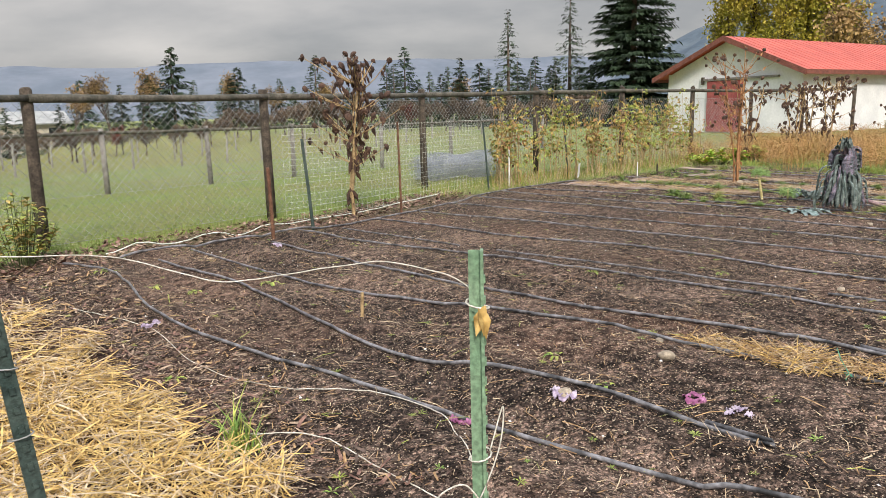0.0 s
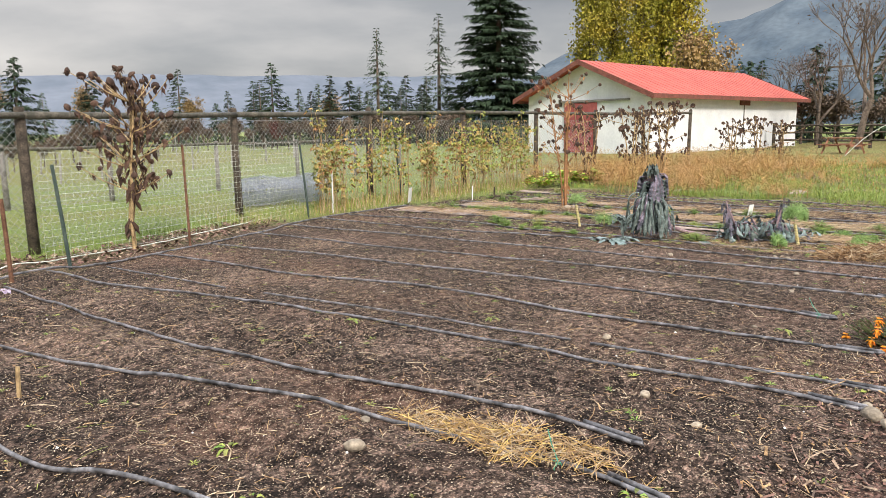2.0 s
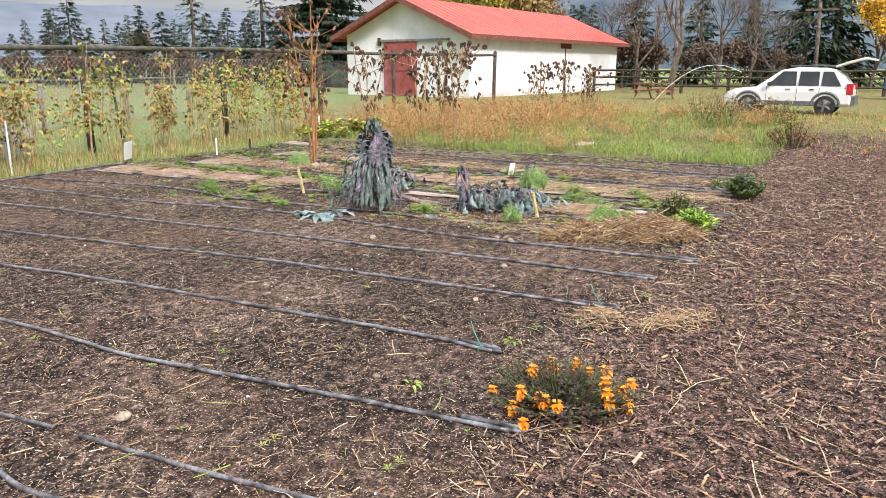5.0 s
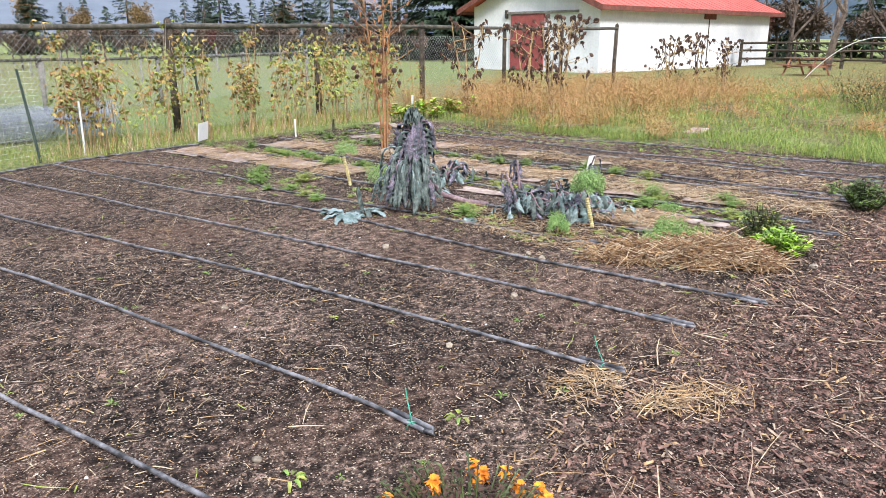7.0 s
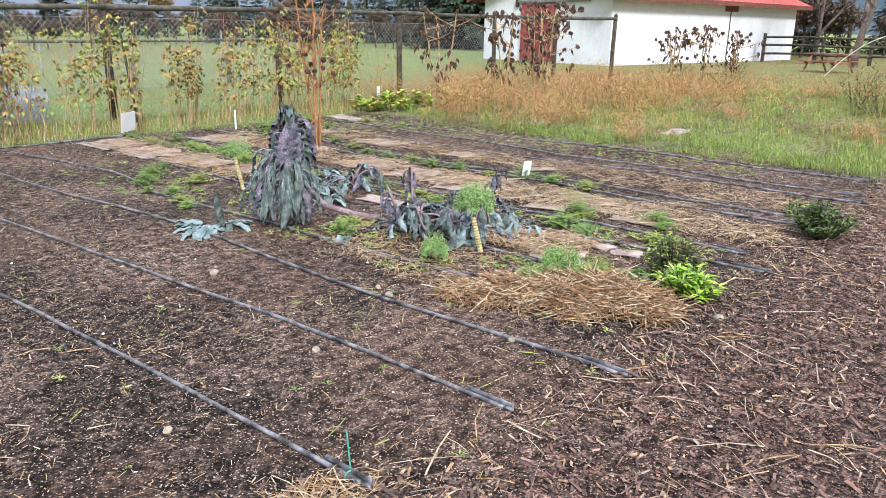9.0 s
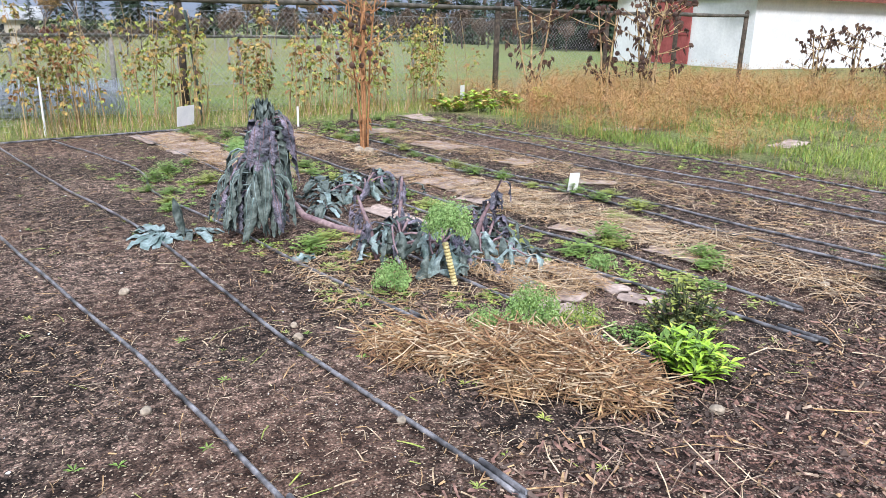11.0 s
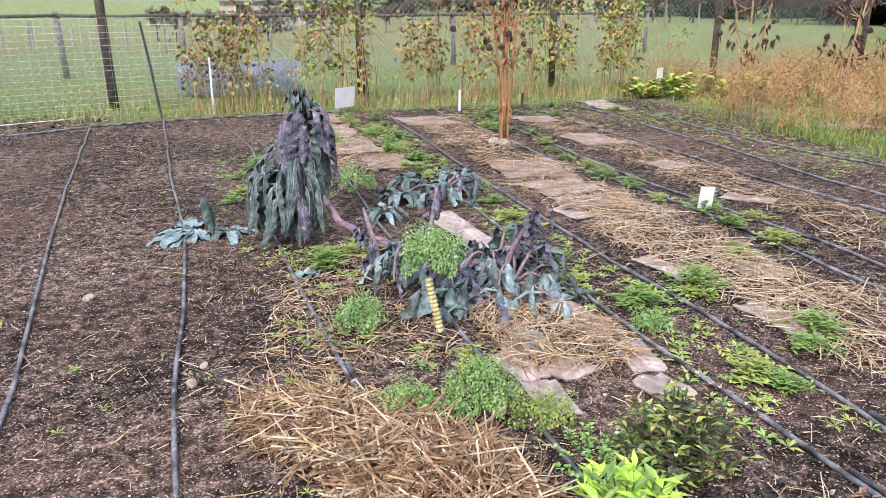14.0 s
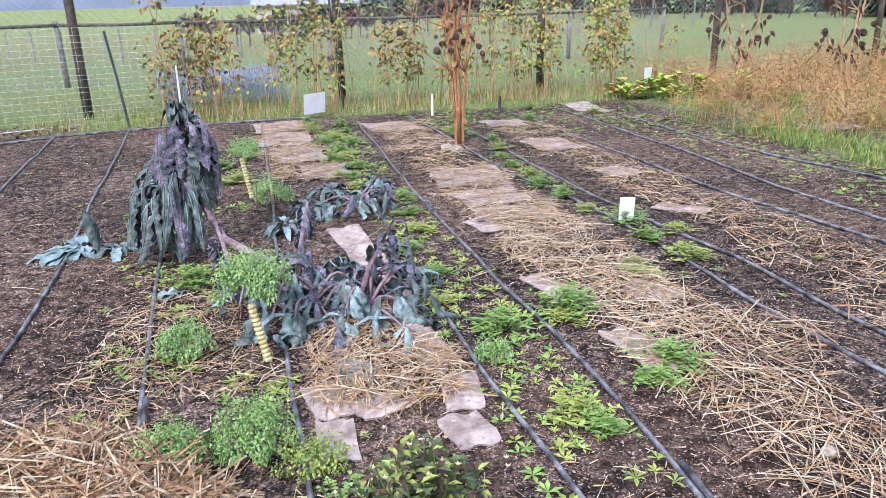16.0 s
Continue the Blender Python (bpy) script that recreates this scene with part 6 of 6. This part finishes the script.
brown3 = ["straw_brown", "straw_brown", "straw_pale"]
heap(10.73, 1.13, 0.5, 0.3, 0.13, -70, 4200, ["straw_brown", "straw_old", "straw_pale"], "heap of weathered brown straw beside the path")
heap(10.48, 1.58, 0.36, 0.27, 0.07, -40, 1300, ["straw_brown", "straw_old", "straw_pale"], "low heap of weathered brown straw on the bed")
strands("straw_patch", 5200, patch(-0.2, 1.42, 2.2, 6.0, 0.1, 0.16), 0.08, 0.3, 0.006, ["straw_gold", "straw_gold", "straw_pale"], "deep bed of golden straw beside the tilled soil", 0.3)
strands("straw_patch", 5200, patch(0.5, 1.42, 2.2, 4.6, 0.12, 0.16), 0.06, 0.24, 0.0055, ["straw_gold", "straw_gold", "straw_pale"], "deep bed of golden straw beside the tilled soil", 0.35)
heap(4.22, 1.75, 0.62, 0.16, 0.05, -86, 800, ["straw_brown", "straw_pale", "straw_gold"], "strip of tan straw over the drip hose", 0.05, 0.18, 0.004)
strands("straw_scatter", 230, blob(8.4, 0.82, 0.26, 0.15, 0.02), 0.04, 0.16, 0.0042, brown3, "small scatter of tan straw beside the path")
strands("straw_scatter", 260, blob(8.52, 0.4, 0.28, 0.14, 0.025, -35), 0.05, 0.2, 0.0042, brown3, "small scatter of tan straw beside the path")
strands("row_straw", 1700, patch(12.65, 13.3, 1.9, 4.3, 0.03, 0.15), 0.08, 0.4, 0.0045, ["straw_pale", "straw_pale", "straw_brown"], "pale straw laid between the rows", 0.12)
strands("row_straw", 520, patch(12.6, 13.4, 0.8, 1.9, 0.02, 0.25), 0.1, 0.42, 0.0045, ["straw_pale", "straw_brown"], "pale straw laid between the rows", 0.1)
strands("row_straw", 1300, patch(11.25, 11.85, 1.7, 2.75, 0.04, 0.12), 0.05, 0.24, 0.0045, brown3, "brown straw laid between the rows", 0.2)
strands("row_straw", 1700, patch(11.25, 11.85, 5.6, 9.0, 0.035, 0.12), 0.06, 0.25, 0.005, brown3, "brown straw laid between the rows", 0.15)
strands("row_straw", 2300, patch(12.6, 13.25, 3.9, 8.6, 0.035, 0.14), 0.06, 0.25, 0.005, brown3, "brown straw laid between the rows", 0.15)
strands("row_straw", 2300, patch(13.95, 14.6, 1.0, 8.0, 0.03, 0.15), 0.06, 0.25, 0.005, brown3, "brown straw laid between the rows", 0.15)
strands("row_straw", 900, patch(10.4, 11.1, 1.9, 3.6, 0.015, 0.15), 0.04, 0.18, 0.004, brown3, "thin brown straw among the kale", 0.15)


def bed():
    while True:
        x, y = 1.6 + 15.2 * rnd(0, 1) ** 1.15, rnd(0.45, 9.3)
        if y < bed_edge(x) and noise.noise((x * 0.9, y * 0.9, 3)) + rnd(-0.5, 0.5) > -0.35:
            return x, y, 0.004


def near_path():
    while True:
        x, y = rnd(1.0, 20), rnd(-1.6, 0.75)
        if x > 4 or y < 0.7:
            return x, y, 0.006


def left_strip():
    x = rnd(-2.5, 9)
    return x, fence_y(x) - rnd(0.25, 1.35), 0.008


strands("soil_litter", 70000, bed, 0.006, 0.055, 0.0045, ["straw_brown", "straw_pale", "chip_tan", "chip_dark"], "scattered straw bits and plant litter on the soil", 0.3, "litter", [4, 3, 4, 4], 2.2)
strands("soil_litter", 5200, bed, 0.045, 0.17, 0.0046, ["straw_brown", "straw_pale", "yellow_green"], "scattered dry stalks on the soil", 0.2, "litter", [5, 4, 1], 2.2)
strands("path_chips", 46000, near_path, 0.007, 0.06, 0.011, ["chip_red", "chip_dark", "chip_tan", "straw_brown"], "red-brown wood chips covering the path", 0.45, "wood chips", [6, 5, 2.5, 2], 2.0)
strands("path_twigs", 1500, near_path, 0.1, 0.34, 0.005, ["straw_brown", "straw_pale", "chip_tan"], "dry twigs and stalks on the path", 0.12, "twigs")
strands("leaf_litter", 3000, left_strip, 0.03, 0.07, 0.03, ["chip_red", "brown_leaf", "chip_tan", "chip_red"], "red-brown fallen leaves along the fence", 0.6, "leaf litter")
strands("leaf_litter", 1800, patch(1.4, 2.1, 2.0, 8.0, 0.006, 0.2), 0.02, 0.08, 0.012, ["chip_red", "straw_brown", "chip_tan", "chip_dark"], "red-brown litter beside the straw", 0.4, "leaf litter")


def clods(n, where, lo, hi, mats, name, label, cat):
    b = Build()
    for _ in range(n):
        x, y, _d = where()
        r = lo + (hi - lo) * rnd(0, 1) ** 4
        z = height(x, y) + r * 0.25
        q = [r * rnd(0.6, 1.2) for _ in range(6)]
        b.add([(x + q[0], y, z), (x, y + q[1], z), (x - q[2], y, z), (x, y - q[3], z), (x + rnd(-0.3, 0.3) * r, y, z + q[4] * 0.8), (x, y, z - q[5])], [(0, 1, 4), (1, 2, 4), (2, 3, 4), (3, 0, 4), (1, 0, 5), (2, 1, 5), (3, 2, 5), (0, 3, 5)], R.randrange(len(mats)))
    return tagged(b.ob(name, list(mats)), label, cat, kind="stuff")


clods(30000, bed, 0.003, 0.016, ["clod", "clod", "clod", "chip_dark"], "soil_clods", "dark crumbly soil clods on the bed", "soil")
clods(2200, bed, 0.003, 0.011, ["straw_pale", "stone", "white"], "soil_specks", "pale grit and small stones in the soil", "grit")
clods(9000, near_path, 0.004, 0.022, ["chip_dark", "chip_red", "clod"], "path_crumbs", "crumbled bark and soil on the path", "bark")


def blades(name, n, where, lo, hi, w, mats, label, cat="grass", lean=0.35, weights=None, seed=0.0):
    b = Build()
    for _ in range(n):
        x, y, s = where()
        h = rnd(lo, hi) * s
        p = Vector((x, y, height(x, y) - 0.01))
        d = Vector((rnd(-lean, lean), rnd(-lean, lean), 1))
        bend = Vector((rnd(-0.4, 0.4), rnd(-0.4, 0.4), -0.08))
        slot = R.choices(range(len(mats)), weights)[0]
        b.blade(p, d, bend, h, w * rnd(0.7, 1.3), slot)
        if seed and rnd(0, 1) < seed:
            for q in range(46):
                f = rnd(0.3, 1.05)
                c, r = rnd(0, 6.28), rnd(0.03, 0.17) * (1.25 - f * 0.7)
                base = p + d.normalized() * h * f * 0.9 + bend * h * max(0, f - 0.5) + Vector((math.cos(c + 1), math.sin(c + 1), 0.3)) * rnd(0, 0.07)
                tip = base + Vector((math.cos(c) * r, math.sin(c) * r, r * rnd(-0.2, 0.9)))
                s = Vector((-math.sin(c), math.cos(c), rnd(-1, 1))) * 0.0026
                b.add([base - s, base + s, tip], [(0, 1, 2)], slot)
    return tagged(b.ob(name, list(mats)), label, cat, kind="stuff")


def meadow():
    x = rnd(-2, 17)
    return x, fence_y(x) + 7 * rnd(0, 1) ** 1.8 - 0.45 - 0.25 * noise.noise((x, 0, 0)), rnd(0.6, 1.2)


def verge():
    x = rnd(8.3, 18)
    return x, rnd(9.45, 10.8), rnd(0.5, 1.2)


def dry_zone():
    while True:
        x, y = rnd(16.4, 26), rnd(1.2, 10.8)
        if x > 15.9 + 0.07 * (9 - y) + (1.6 if y > 8.8 else 0):
            e = 1.3 * noise.noise((x * 0.9, y * 0.9, 2)) + step(3, 7, y) * 0.8 - 0.62
            if e + rnd(-0.25, 0.25) > 0:
                return x, y, 0.55 + 0.5 * step(4, 7.5, y) + 0.3 * noise.noise((x * 1.5, y * 1.5, 5))


def green_zone():
    while True:
        x, y = 16.5 + 9 * rnd(0, 1) ** 1.4, rnd(0.7, 9)
        if 1.6 * noise.noise((x * 1.1, y * 1.1, 11)) + rnd(-0.2, 0.2) + (0.2 if x < 17.6 and y < 5 else 0) > -0.03:
            return x, y, 1.0


blades("meadow_grass", 26000, meadow, 0.03, 0.09, 0.007, ["meadow", "green", "straw_pale"], "short green meadow grass beyond the fence", weights=[6, 3, 0.6])
blades("verge_grass", 5200, verge, 0.06, 0.28, 0.006, ["meadow", "straw_pale", "yellow_green"], "rough grass and weeds under the canes", weights=[4, 3, 3])
blades("dry_stems", 3000, dry_zone, 0.3, 0.9, 0.006, ["dry_grass", "dry_grass", "straw_brown", "ochre"], "tall orange-tan dry stems of spent asparagus", "dry plants", 0.22, seed=0.75)
blades("green_undergrowth", 16000, green_zone, 0.05, 0.24, 0.009, ["green", "meadow", "yellow_green"], "green weeds between the dry stems", "weeds", 0.4)
blades("fence_grass", 2600, lambda: (lambda x: (x, fence_y(x) - rnd(-0.1, 0.3), 1.0))(rnd(-2, 24)), 0.06, 0.2, 0.006, ["meadow", "green"], "longer green grass along the fence foot")
blades("lawn_grass", 9000, lambda: (rnd(19, 38), rnd(-3, 11), 1.0), 0.05, 0.16, 0.02, ["dry_grass", "meadow", "olive"], "rough tan and green lawn near the barn", weights=[4, 2, 2])


def weeds():
    b = Build()
    for _ in range(1100):
        x, y, _d = bed()
        if x < 9.8 and rnd(0, 1) < 0.55:
            continue
        s, slot = rnd(0.5, 1.2), R.randrange(3)
        z = height(x, y)
        for ox, oy in around(R.randrange(5, 10)):
            b.leaf((x, y, z), (ox, oy, rnd(0.2, 0.8)), (0, 0, 1), 0.04 * s, 0.008 * s, 0.4, slot)
    for _ in range(1900):
        x, y = R.choice(((rnd(13.3, 16.3), rnd(7.2, 9.4)), (rnd(11.9, 12.35), rnd(1.0, 8.5)), (rnd(10.2, 11.1), rnd(4.4, 7.5)), (rnd(15.4, 16.5), rnd(2, 8)), (rnd(10.3, 11.2), rnd(1.9, 3.8))))
        if x < 11.3 and noise.noise((x * 3.1, y * 3.1, 6)) < 0.08:
            continue
        s, slot, z = rnd(0.6, 1.5), R.randrange(3), height(x, y)
        for ox, oy in around(R.randrange(5, 9)):
            b.leaf((x, y, z), (ox, oy, rnd(0.2, 0.9)), (0, 0, 1), 0.045 * s, 0.013 * s, 0.4, slot)
    return tagged(b.ob("small_weeds", ["green", "yellow_green", "meadow"]), "small green weeds sprouting from the soil", "weeds", kind="stuff")


weeds()
for x, y, s in ((3.41, 2.69, 1.0), (6.03, 3.12, 0.8), (5.35, 3.94, 0.9), (3.15, 2.15, 0.7), (4.12, 1.04, 0.8), (3.05, 5.39, 1.2), (2.4, 6.2, 1.1), (2.6, 5.8, 1.0), (2.2, 6.9, 1.0), (1.67, 3.88, 0.9), (7.75, 1.1, 0.9), (6.05, 0.85, 0.8), (7.0, 1.3, 0.9)):
    rosette(x, y, 9, 0.07 * s, 0.022 * s, 0.7, 0.5, ["yellow_green", "green", "olive"], "seedling", "small yellow-green seedling on the soil", "seedling", "seedlings")
blades("grass_tuft", 130, blob(1.53, 2.8, 0.1, 0.08, 1.0), 0.1, 0.3, 0.008, ["green", "yellow_green"], "tuft of green grass at the straw's edge")
tagged(bpy.data.objects["grass_tuft"], kind="stuff")
lb = leafy(1.85, 8.2, 0.4, 0.75, 420, 0.1, 0.06, ["yellow_green", "ochre", "olive"], "yellowing_shrub", "yellowing leafy shrub at the fence corner", "shrub")
